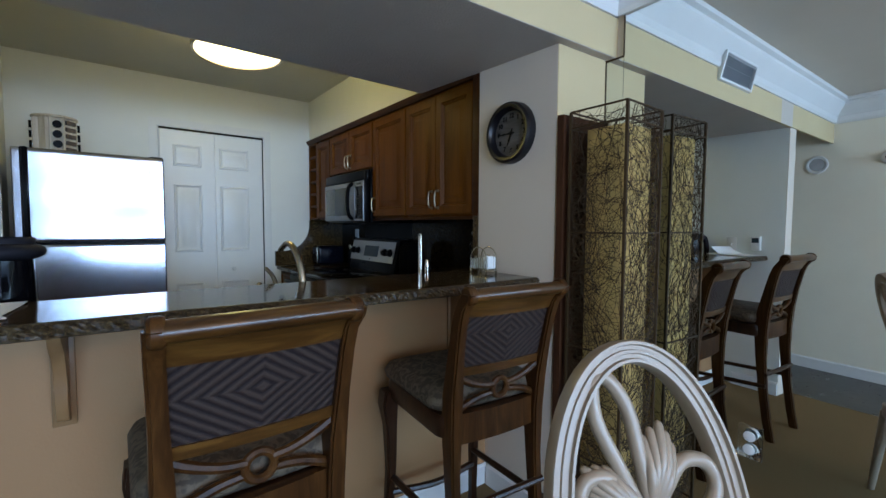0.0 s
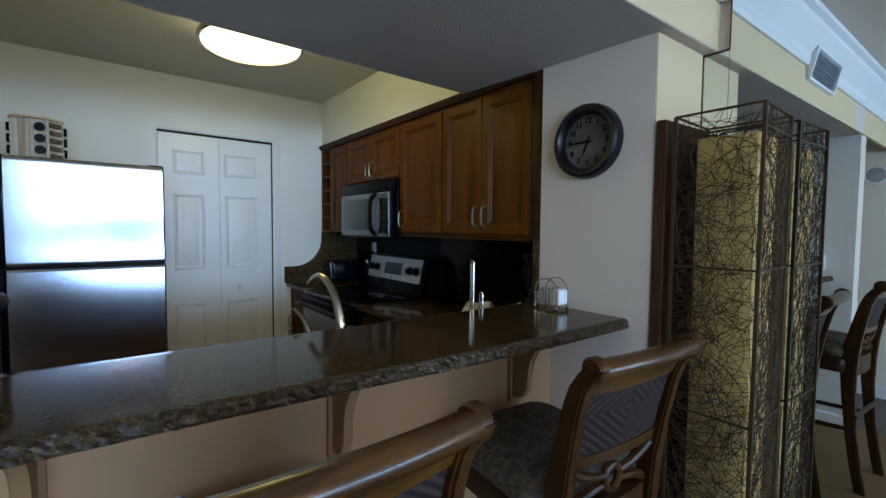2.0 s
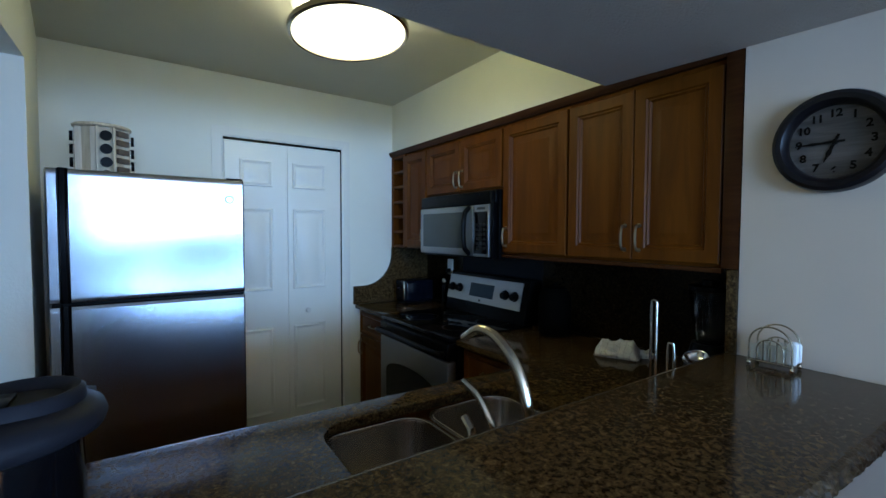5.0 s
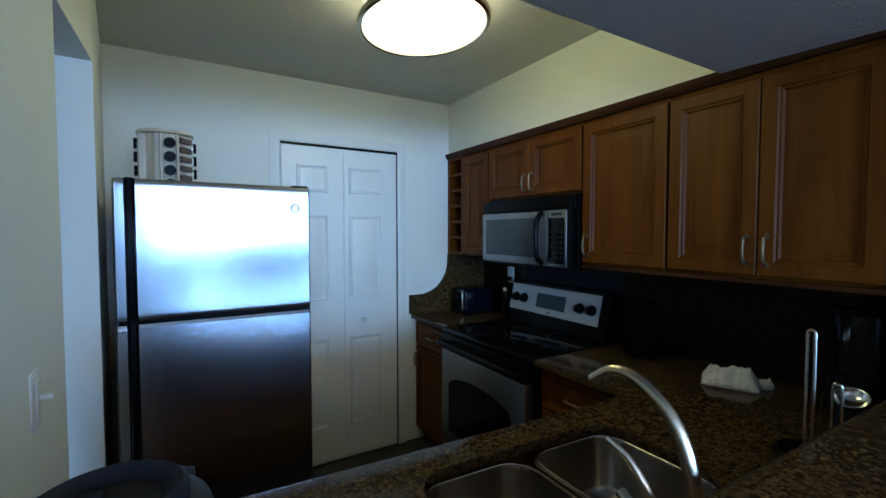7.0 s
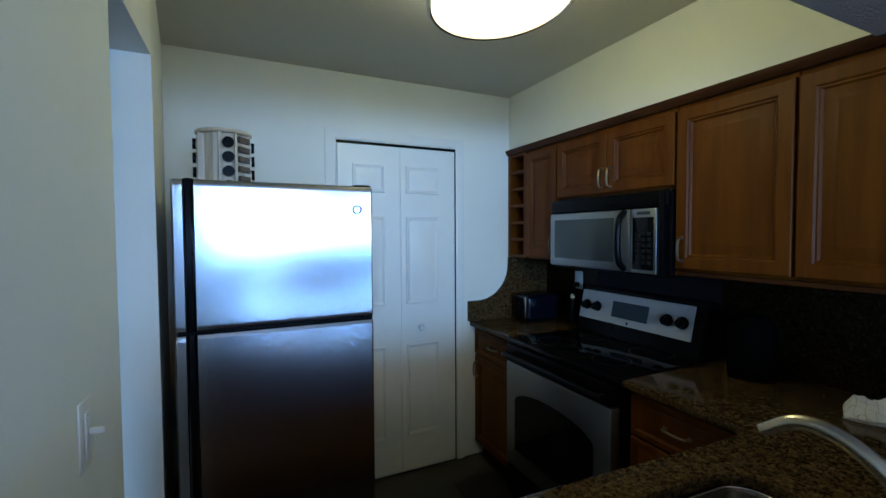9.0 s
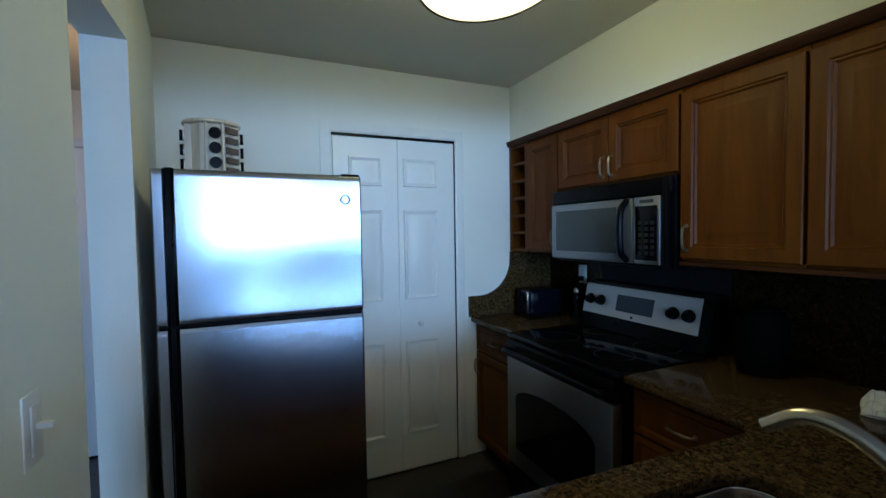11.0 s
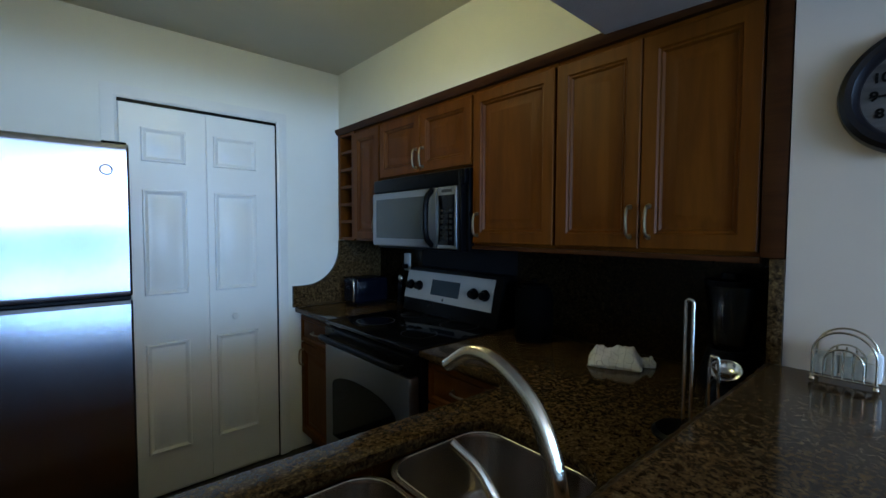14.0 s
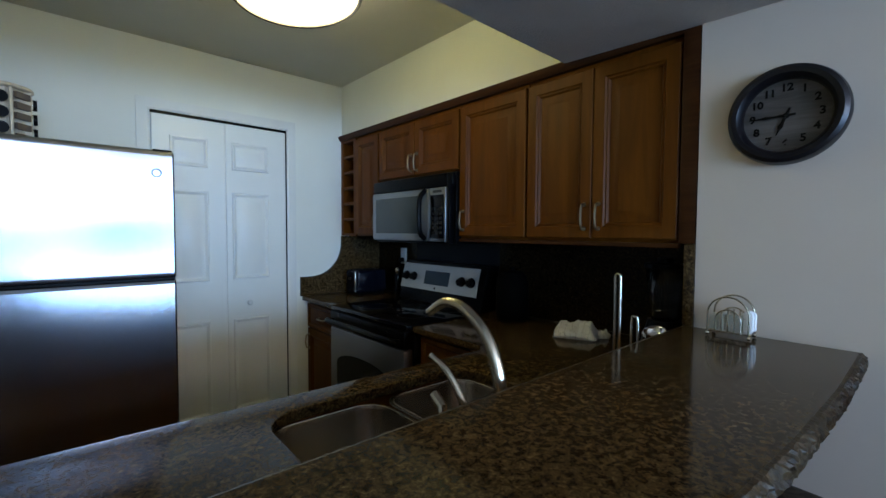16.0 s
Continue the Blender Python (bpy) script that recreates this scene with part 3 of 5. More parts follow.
def bar_top():
    pts = [(-2.255, -2.335 + 0.035), (-0.362, -2.345), (-0.362, -2.76)]
    # rounded outer corner
    for a in range(0, 91, 15):
        pts.append((-0.384 + 0.022 * math.cos(radians(a)), -2.774 - 0.022 * math.sin(radians(a))))
    pts += [(-0.78, -2.787), (-1.10, -2.768), (-1.40, -2.742), (-1.65, -2.722), (-2.255, -2.69)]
    dense = []
    for a, b in zip(pts, pts[1:] + pts[:1]):
        a, b = Vector(a), Vector(b)
        k = max(1, round((b - a).length / 0.009))
        dense += [tuple(a.lerp(b, q / k)) for q in range(k)]
    pts = dense
    prof = [(0.014, 1.030, 0.001), (0.003, 1.035, 0.003), (0.001, 1.042, 0.0045), (0.003, 1.049, 0.005), (0.003, 1.056, 0.0045), (0.008, 1.062, 0.0035), (0.013, 1.0665, 0.0015), (0.020, 1.068, 0.0)]
    loops = []
    n = len(pts)
    chip = random.Random(21)
    for base_inset, base_z, amp in prof:
        lp = []
        for i, p in enumerate(pts):
            inset, z = base_inset + chip.uniform(-amp * 0.4, amp), base_z + (chip.uniform(-0.0012, 0.0012) if amp > 0.001 else 0)
            a, q, b = Vector(pts[i - 1]), Vector(p), Vector(pts[(i + 1) % n])
            d1, d2 = (q - a).normalized(), (b - q).normalized()
            nn = (Vector((d1.y, -d1.x)) + Vector((d2.y, -d2.x)))
            nn = nn.normalized() / max(0.5, nn.normalized().dot(Vector((d1.y, -d1.x))))
            lp.append((q.x - nn.x * inset * -1.0, q.y - nn.y * inset * -1.0, z))
        loops.append(lp)
    return loops


bc = placed("bar_counter", (-1.3, -2.6, 1.03), "thick polished brown granite bar top with a rough rounded edge", "bar counter")
bl_ = bar_top()
part("edge", rings(bl_, None, False), GRANEDGE, bc, "rough rock-faced granite edge", 0)
part("top", rings([[(p[0], p[1], z) for p in bl_[-1]] for z in (1.031, 1.068)]), GRANITE, bc, "polished brown granite slab", 40)


def corbel(x):
    y = -2.45 - 0.05 * (x + 0.36)
    t = placed("corbel", (x, y, 0.735), "painted scroll bracket under the bar top", "bracket", "bar brackets")
    prof = [(0.0, 1.028), (-0.20, 1.028), (-0.20, 1.005), (-0.185, 0.985), (-0.15, 0.965), (-0.115, 0.935), (-0.092, 0.89), (-0.085, 0.84), (-0.085, 0.79), (-0.065, 0.75), (-0.03, 0.735), (0.0, 0.735)]
    part("bracket", prism([(y + a, z) for a, z in prof], x - 0.014, x + 0.014, "yz", bevel=0.003), KNEE_WOOD, t)
    part("back_plate", box(x - 0.027, x + 0.027, y - 0.012, y - 0.001, 0.715, 1.03, 0.003), KNEE_WOOD, t)
    return t


KNEE_WOOD = plain("bracket_paint", (0.25, 0.13, 0.052), 0.45, var=0.1)
for cx in (-1.925, -1.285, -0.575):
    corbel(cx)

# ---------- sink, tap ----------
sink = placed("sink", (-1.21, -2.05, 0.72), "double-bowl stainless steel sink under the worktop", "sink")


def bowl(xa, xb, ya, yb):
    lps = [rrect(xa - 0.012, xb + 0.012, ya - 0.012, yb + 0.012, 0.075, CT - 0.034, 6, sh), rrect(xa, xb, ya, yb, 0.07, CT - 0.034, 6, sh),
           rrect(xa + 0.003, xb - 0.003, ya + 0.003, yb - 0.003, 0.07, CT - 0.044, 6, sh), rrect(xa + 0.015, xb - 0.015, ya + 0.015, yb - 0.015, 0.065, CT - 0.17, 6, sh),
           rrect(xa + 0.04, xb - 0.04, ya + 0.04, yb - 0.04, 0.05, CT - 0.195, 6, sh)]
    return rings(lps, None, False), lps[-1]


for xa, xb in ((-1.545, -1.235), (-1.205, -0.905)):
    bm, last = bowl(xa, xb, -2.235, -1.88)
    bm.faces.new([v for v in bm.verts][-len(last):])
    part("bowl", bm, SINKSTEEL, sink, "", 50)
    lip = rrect(xa - 0.001, xb + 0.001, -2.236, -1.879, 0.07, CT - 0.0335, 8, sh)
    part("rim", tube(lip + lip[:1], 0.0028, 6, None, False), CHROME, sink, "bright rolled bowl rim", 60)
    cx, cy = sh((xa + xb) / 2, -2.06)
    part("drain", lathe([(0.0, 0.0), (0.04, 0.0), (0.042, 0.004), (0.03, 0.002), (0, 0.002)], 20, (cx, cy, CT - 0.194)), CHROME, sink, "round drain")

tap = placed("faucet", (-1.224, -2.29, CT), "brushed nickel high-arc kitchen faucet", "faucet")
part("spout", tube(curve([(-1.209, -2.290, CT), (-1.209, -2.285, 1.00), (-1.209, -2.270, 1.08), (-1.211, -2.235, 1.15), (-1.217, -2.175, 1.198), (-1.224, -2.120, 1.205), (-1.236, -2.075, 1.175)], 6),
                   [0.0175 - 0.0065 * k / 36 for k in range(37)], 14), CHROME, tap)
part("escutcheon", lathe([(0, 0), (0.034, 0), (0.034, 0.006), (0.024, 0.014), (0.022, 0.03), (0, 0.03)], 24, (-1.209, -2.290, CT)), CHROME, tap)
part("lever", tube(curve([(-1.289, -2.290, CT + 0.02), (-1.299, -2.265, CT + 0.10), (-1.309, -2.225, CT + 0.165), (-1.326, -2.185, CT + 0.198)], 6), [0.0105 - 0.0035 * k / 18 for k in range(19)], 12), CHROME, tap, "curved side lever")
part("lever_base", lathe([(0, 0), (0.026, 0), (0.024, 0.02), (0.015, 0.03), (0, 0.03)], 20, (-1.289, -2.290, CT)), CHROME, tap)
soap = placed("soap_dispenser", (-1.37, -2.28, CT), "small brushed nickel soap dispenser beside the sink", "soap dispenser")
part("pump", tube([(-1.37, -2.28, CT), (-1.37, -2.28, CT + 0.09), (-1.370, -2.272, CT + 0.128), (-1.366, -2.246, CT + 0.142)], 0.0105, 12), CHROME, soap)
part("collar", lathe([(0, 0), (0.02, 0), (0.018, 0.012), (0.009, 0.018), (0, 0.018)], 20, (-1.37, -2.28, CT)), CHROME, soap)

# ---------- cabinets ----------
XF = -0.333                                # face of the wall cabinets' boxes
PX = lambda xf: (lambda u, v, h: (xf - h, u, v))
DOORPROF = [(0, 0.0), (0, 0.017), (0.004, 0.020), (0.046, 0.020), (0.051, 0.0135), (0.057, 0.0145), (0.063, 0.006), (0.074, 0.005), (0.102, 0.0165), (0.105, 0.0165)]
SLIMPROF = [(0, 0.0), (0, 0.017), (0.003, 0.020), (0.040, 0.020), (0.044, 0.016), (0.049, 0.011), (0.058, 0.0105), (0.070, 0.016)]
DRAWPROF = [(0, 0.0), (0, 0.017), (0.003, 0.020), (0.022, 0.020), (0.026, 0.016), (0.032, 0.012), (0.042, 0.017)]


def cab_door(parent, xf, ya, yb, za, zb, name="door", prof=None):
    prof = prof or (DOORPROF if yb - ya > 0.26 else SLIMPROF)
    return part(name, panel(PX(xf), ya, yb, za, zb, prof), CABWOOD, parent)


def pull(parent, x, y, z, up=True, half=0.048):
    d = (0, 0, half) if up else (0, half, 0)
    c = Vector((x, y, z))
    a, b = c - Vector(d), c + Vector(d)
    o = Vector((-0.028, 0, 0))
    bm = tube(curve([a, a + o * 0.75 + Vector(d) * 0.12, c + o, b + o * 0.75 - Vector(d) * 0.12, b], 5), [0.0065] + [0.0048] * 19 + [0.0065], 8)
    for q in (a, b):
        lathe([(0, 0.0), (0.009, 0.0), (0.008, -0.004), (0, -0.004)], 12, q, "x", bm)
    return part("handle", bm, HANDLEMETAL, parent, "brushed nickel bow handle")


def wall_cabinet(ya, yb, za, zb, doors, label):
    t = placed("wall_cabinet", (-0.17, (ya + yb) / 2, za), label, "kitchen cabinet", "wall cabinets")
    part("body", box(XF, -0.001, ya + 0.001, yb - 0.001, za, zb, 0.0015), CABWOOD, t)
    for y0, y1, hy, hz in doors:
        d = cab_door(t, XF, y0, y1, za + 0.012, zb - 0.020)
        pull(d, XF - 0.020, hy, hz)
    return t


ZB, ZT = 1.337, 2.030
rk = placed("wine_cubby", (-0.17, -0.105, ZB), "wooden open cubby rack built in beside the wall cabinet", "rack", "wall cabinets")
for ya, yb in ((-0.030, -0.001), (-0.209, -0.180)):
    part("side", box(XF - 0.012, -0.001, ya, yb, ZB, ZT), CABWOOD, rk)
for k in range(7):
    z = ZB + k * (ZT - ZB - 0.018) / 6
    part("shelf", box(XF - 0.008, -0.001, -0.180, -0.030, z, z + 0.018), CABWOOD, rk)
part("back", box(-0.02, -0.002, -0.18, -0.03, ZB + 0.018, ZT - 0.018), CABDARK, rk, "dark back board")
wall_cabinet(-0.508, -0.210, ZB, ZT, [(-0.503, -0.214, -0.482, 1.43)], "narrow honey-brown wooden wall cabinet with a raised-panel door")
wall_cabinet(-1.262, -0.510, 1.690, ZT, [(-1.257, -0.889, -0.915, 1.775), (-0.885, -0.514, -0.860, 1.775)], "short honey-brown wooden wall cabinet above the microwave")
wall_cabinet(-1.693, -1.264, ZB, ZT, [(-1.688, -1.269, -1.298, 1.43)], "honey-brown wooden wall cabinet with one raised-panel door")
wall_cabinet(-2.328, -1.695, ZB, ZT, [(-2.323, -2.012, -2.040, 1.435), (-2.008, -1.700, -1.980, 1.435)], "honey-brown wooden wall cabinet with two raised-panel doors")
tagged(part("cabinet_filler", box(-0.358, -0.001, -2.382, -2.330, ZB, SOF_Z - 0.002, 0.002), CABDARK, None), "dark stained filler board between cabinet and pillar", "kitchen cabinet", "wall cabinets")
crownp = [(-0.0015, ZT), (XF - 0.020, ZT), (XF - 0.026, ZT + 0.008), (XF - 0.034, ZT + 0.022), (XF - 0.036, ZT + 0.034), (-0.0015, ZT + 0.034)]
tagged(part("cabinet_cornice", prism([(a, z) for a, z in crownp], -2.330, -0.001, "xz"), CABDARK, None), "dark wooden moulding along the top of the wall cabinets", "moulding", "wall cabinets")
tagged(part("cabinet_light_rail", box(XF - 0.016, XF + 0.004, -2.329, -1.265, ZB - 0.016, ZB - 0.001), CABDARK, None), "dark wooden rail under the wall cabinets", "moulding", "wall cabinets")


def base_cabinet(ya, yb, label, two=False):
    t = placed("base_cabinet", (-0.33, (ya + yb) / 2, 0), label, "kitchen cabinet", "base cabinets")
    part("body", box(-0.60, -0.002, ya + 0.001, yb - 0.001, 0.09, CT - 0.031), CABWOOD, t)
    part("plinth", box(-0.55, -0.01, ya + 0.001, yb - 0.001, -0.004, 0.089), CABDARK, t, "dark recessed plinth", 0)
    zs = ((0.70, 0.865), (0.52, 0.69), (0.33, 0.51), (0.105, 0.32)) if two else ((0.70, 0.865),)
    for a, b in zs:
        d = part("drawer_front", panel(PX(-0.60), ya + 0.012, yb - 0.012, a, b, DRAWPROF), CABWOOD, t)
        pull(d, -0.622, (ya + yb) / 2, (a + b) / 2, False)
    if not two:
        d = cab_door(t, -0.60, ya + 0.012, yb - 0.012, 0.105, 0.690)
        pull(d, -0.620, yb - 0.04, 0.60)
    return t


base_cabinet(-0.497, -0.002, "brown wooden base cabinet with a drawer beside the stove")
base_cabinet(-1.700, -1.269, "brown wooden base cabinet with four drawers", True)


def peninsula_unit(xa, xb, label):
    """A base unit of the peninsula; its front faces the stove side."""
    t = placed("base_cabinet", ((xa + xb) / 2, -2.0, 0), label, "kitchen cabinet", "base cabinets")
    part("body", shear(box(xa + 0.001, xb - 0.001, -2.355, -1.82, 0.09, 0.700)), CABWOOD, t)
    part("plinth", shear(box(xa + 0.001, xb - 0.001, -2.33, -1.88, -0.004, 0.089)), CABDARK, t, "dark recessed plinth", 0)
    part("apron", shear(box(xa + 0.001, xb - 0.001, -1.84, -1.82, 0.701, CT - 0.031)), CABWOOD, t)
    bm = panel(lambda u, v, h: (u, -1.82 + h, v), xa + 0.012, xb - 0.012, 0.105, 0.69, DOORPROF)
    part("door", shear(bm), CABWOOD, t)
    bm = panel(lambda u, v, h: (u, -1.82 + h, v), xa + 0.012, xb - 0.012, 0.705, 0.865, DRAWPROF)
    part("drawer_front", shear(bm), CABWOOD, t)
    return t


for a, b in ((-2.25, -1.62), (-1.62, -1.215), (-1.215, -0.81)):
    peninsula_unit(a, b, "brown wooden base cabinet under the sink counter")
peninsula_unit(-0.81, -0.05, "brown wooden corner cabinet under the worktop")

# ---------- microwave ----------
mw = placed("microwave", (-0.2, -0.885, 1.30), "black and stainless over-range microwave under the short wall cabinet", "microwave")
part("body", box(-0.365, -0.002, -1.260, -0.512, 1.305, 1.688, 0.006), BLACK, mw)
part("top_vent", box(-0.392, -0.366, -1.258, -0.514, 1.612, 1.682, 0.008), BLACK, mw)
part("door_panel", box(-0.402, -0.366, -1.075, -0.516, 1.318, 1.608, 0.010), DOORSTEEL, mw, "brushed stainless door")
part("door_window", box(-0.405, -0.4025, -0.985, -0.560, 1.360, 1.572, 0.001), GREYGLASS, mw, "grey tinted window")
part("door_handle", tube(curve([(-0.400, -1.045, 1.330), (-0.436, -1.045, 1.37), (-0.444, -1.045, 1.463), (-0.436, -1.045, 1.556), (-0.400, -1.045, 1.598)], 6), 0.0145, 10), BLACK, mw, "curved black handle")
part("control_panel", box(-0.402, -0.366, -1.215, -1.082, 1.318, 1.608, 0.006), DOORSTEEL, mw)
part("keypad", box(-0.4045, -0.4025, -1.204, -1.094, 1.335, 1.568, 0.001), BLACKGLASS, mw, "black key pad")
part("side_trim", box(-0.398, -0.366, -1.243, -1.222, 1.308, 1.680, 0.004), BLACK, mw)
bm = bmesh.new()
for r_ in range(6):
    for c_ in range(3):
        box(-0.4062, -0.4047, -1.192 + c_ * 0.030, -1.172 + c_ * 0.030, 1.358 + r_ * 0.026, 1.374 + r_ * 0.026, 0, bm)
part("keys", bm, plain("grey_keys", (0.009, 0.009, 0.010), 0.6, spec=0.2), mw, "rows of small grey keys", 0)
part("badge", box(-0.4035, -0.4022, -1.185, -1.115, 1.580, 1.594), plain("badge_grey", (0.02, 0.02, 0.022), 0.5), mw, "", 0)

# ---------- stove ----------
RINGPRINT = plain("burner_print", (0.018, 0.018, 0.018), 0.4, spec=0.2)
st = placed("stove", (-0.35, -0.883, 0), "black and stainless free-standing electric range", "stove")
part("body", box(-0.640, -0.025, -1.262, -0.504, 0.02, 0.895, 0.004), BLACK, st)
part("cooktop", box(-0.690, -0.10, -1.263, -0.503, 0.896, 0.922, 0.006), BLACKGLASS, st, "black glass cooktop")
for bx, by, br in ((-0.50, -0.70, 0.10), (-0.50, -1.07, 0.085), (-0.24, -0.70, 0.075), (-0.24, -1.07, 0.10)):
    part("burner_ring", lathe([(br - 0.002, 0), (br, 0.0006), (br + 0.002, 0)], 36, (bx, by, 0.9222)), RINGPRINT, st, "thin grey burner ring")
part("oven_door", box(-0.700, -0.642, -1.256, -0.510, 0.225, 0.800, 0.012), STEEL, st, "brushed stainless oven door")
wpts = [(-0.60, 0.33), (-1.16, 0.33), (-1.165, 0.56)] + [(-0.8825 - 0.2825 * math.cos(radians(a)), 0.60 + 0.075 * math.sin(radians(a))) for a in range(0, 181, 15)] + [(-0.60, 0.56)]
part("oven_window", prism(wpts, -0.7035, -0.7005, "yz"), BLACKGLASS, st, "dark arched oven window", 0)
part("oven_handle", tube(curve([(-0.700, -0.55, 0.835), (-0.745, -0.57, 0.845), (-0.752, -0.883, 0.848), (-0.745, -1.20, 0.845), (-0.700, -1.22, 0.835)], 6), 0.016, 10), BLACK, st, "black oven handle")
part("front_band", box(-0.700, -0.642, -1.258, -0.508, 0.803, 0.893, 0.010), BLACK, st, "black band above the oven door")
part("drawer", box(-0.697, -0.642, -1.256, -0.510, 0.05, 0.215, 0.010), BLACK, st, "black bottom drawer")
part("back_riser", prism([(-0.180, 0.923), (-0.165, 0.985), (-0.120, 1.175), (-0.026, 1.175), (-0.026, 0.923)], -1.262, -0.504, "xz", bevel=0.004), BLACK, st)


def on_riser(name, ya, yb, za, zb, material, out=0.004, label="", bevel=0.0015):
    """A plate on the leaning face of the riser."""
    X = lambda z: -0.165 + (z - 0.985) * 0.045 / 0.19
    bm = box(0, out, ya, yb, 0, 1, 0)
    for v in bm.verts:
        z = za + v.co.z * (zb - za)
        v.co = (X(z) - v.co.x - 0.0005, v.co.y, z)
    return part(name, bm, material, st, label, 0)


on_riser("control_plate", -1.215, -0.475 - 0.03, 0.998, 1.158, SILVER, 0.005, "stainless control plate")
on_riser("display", -0.975, -0.745, 1.035, 1.120, SCREEN, 0.0075, "dark grey display")
for ky in (-0.555, -0.635, -1.085, -1.165):
    part("knob", lathe([(0, 0.0), (0.031, 0.0), (0.028, -0.012), (0.022, -0.014), (0.020, -0.032), (0, -0.033)], 20, (-0.149, ky, 1.075), "x"), BLACK, st, "round black knob")
on_riser("badge", -0.862, -0.848, 1.008, 1.020, BLACK, 0.0065)

# ---------- refrigerator ----------
fr = placed("refrigerator", (-1.89, -0.5, 0), "tall stainless steel top-freezer refrigerator with black handles", "refrigerator")
FX0, FX1, FY = -2.214, -1.560, -0.897
part("body", box(FX0 + 0.01, FX1 - 0.006, -0.835, -0.06, 0.03, 1.655, 0.008), plain("fridge_side", (0.03, 0.03, 0.034), 0.4), fr, "black cabinet body")
part("toe_grille", box(FX0 + 0.02, FX1 - 0.02, -0.83, -0.79, 0.0, 0.029), BLACK, fr, "", 0)


def fridge_door(za, zb, xa, xb):
    """Slightly bowed door, rounded at its edges."""
    n = 20
    front = []
    for k in range(n + 1):
        s = k / n
        x = FX0 + s * (FX1 - FX0)
        bow = 0.001 * (1 - (2 * s - 1) ** 2)
        e = min(s, 1 - s) * (FX1 - FX0)
        rnd = 0.010 if e < 1e-6 else 0.0
        if xa - 1e-6 <= x <= xb + 1e-6:
            if k == n:
                front.append((x - 0.007, FY - 0.002))
            front.append((x, FY - 0.002 - bow + rnd))
            if k == 0:
                front.append((x + 0.007, FY - 0.002))
    pts = front + [(xb, -0.838), (xa, -0.838)]
    c = Vector((sum(p[0] for p in pts) / len(pts), -0.87))
    loops = []
    for ins, z in ((0.007, za), (0.003, za + 0.003), (0.0, za + 0.012), (0.0, za + 0.02), (0.0, za + 0.03), (0.0, (za + zb) / 2), (0.0, zb - 0.034), (0.0, zb - 0.024), (0.0, zb - 0.016), (0.004, zb - 0.004), (0.012, zb)):
        loops.append([(x, min(y + ins, -0.838), z) for x, y in pts])
    return rings(loops)


Q = (FX1 - FX0) / 20
for za, zb, nm in ((1.186, 1.681, "freezer_door"), (0.035, 1.1765, "fridge_door")):
    part(nm, fridge_door(za, zb, FX0 + 2 * Q, FX1), FRIDGE, fr, "brushed stainless door", 25 if nm == "freezer_door" else 9)
    part("door_edge", fridge_door(za, zb, FX0, FX0 + Q), FRIDGE, fr, "rounded stainless door edge", 25)
    lo, hi = (za + 0.0, zb + 0.002) if nm == "freezer_door" else (0.30, zb)
    lps = []
    for k in range(13):
        z, o = lo + (hi - lo) * k / 12, FY - 0.004 - 0.016 * math.sin(math.pi * k / 12)
        xa, xb = FX0 + 1.12 * Q, FX0 + 1.92 * Q
        lps.append([(xa, o + 0.012, z), (xa + 0.006, o, z), (xb - 0.006, o, z), (xb, o + 0.012, z), (xb, FY + 0.004, z), (xa, FY + 0.004, z)])
    part("door_handle", rings(lps), BLACK, fr, "long black pocket handle")
    part("handle_recess", box(FX0 + Q, FX0 + 2 * Q, FY + 0.004, -0.838, za, zb), BLACK, fr, "", 0)
part("door_gap", box(FX0 + 0.01, FX1 - 0.004, -0.894, -0.84, 1.1770, 1.1855), BLACK, fr, "black gasket between the doors", 0)
part("hinge_cap", box(FX1 - 0.07, FX1 - 0.005, -0.89, -0.80, 1.656, 1.686, 0.004), BLACK, fr)
part("badge", lathe([(0.013, 0.0), (0.0175, -0.002), (0.0175, -0.004), (0.013, -0.004)], 28, (-1.620, FY - 0.0055, 1.592), "y"), plain("badge_ring", (0.05, 0.055, 0.065), 0.4, 0.5), fr, "small round ring badge")

# ---------- spice rack on the refrigerator ----------
SC = Vector((-2.075, -0.45))
sp = placed("spice_rack", (SC.x, SC.y, 1.657), "round wooden revolving spice rack full of black-lidded jars", "spice rack")
SLAT = plain("slat_dark", (0.10, 0.075, 0.06), 0.6)
octo = [(SC.x + 0.088 * math.cos(radians(20 + 45 * k)), SC.y + 0.088 * math.sin(radians(20 + 45 * k))) for k in range(8)]
part("core", prism(octo, 1.668, 1.915), BIRCH, sp, "", 20)
part("base_disc", lathe([(0, 0), (0.104, 0), (0.106, 0.005), (0.104, 0.01), (0, 0.01)], 40, (SC.x, SC.y, 1.657)), BIRCH, sp)
part("top_disc", lathe([(0, 0), (0.104, 0), (0.108, 0.004), (0.108, 0.010), (0.104, 0.014), (0, 0.014)], 40, (SC.x, SC.y, 1.916)), BIRCH, sp)
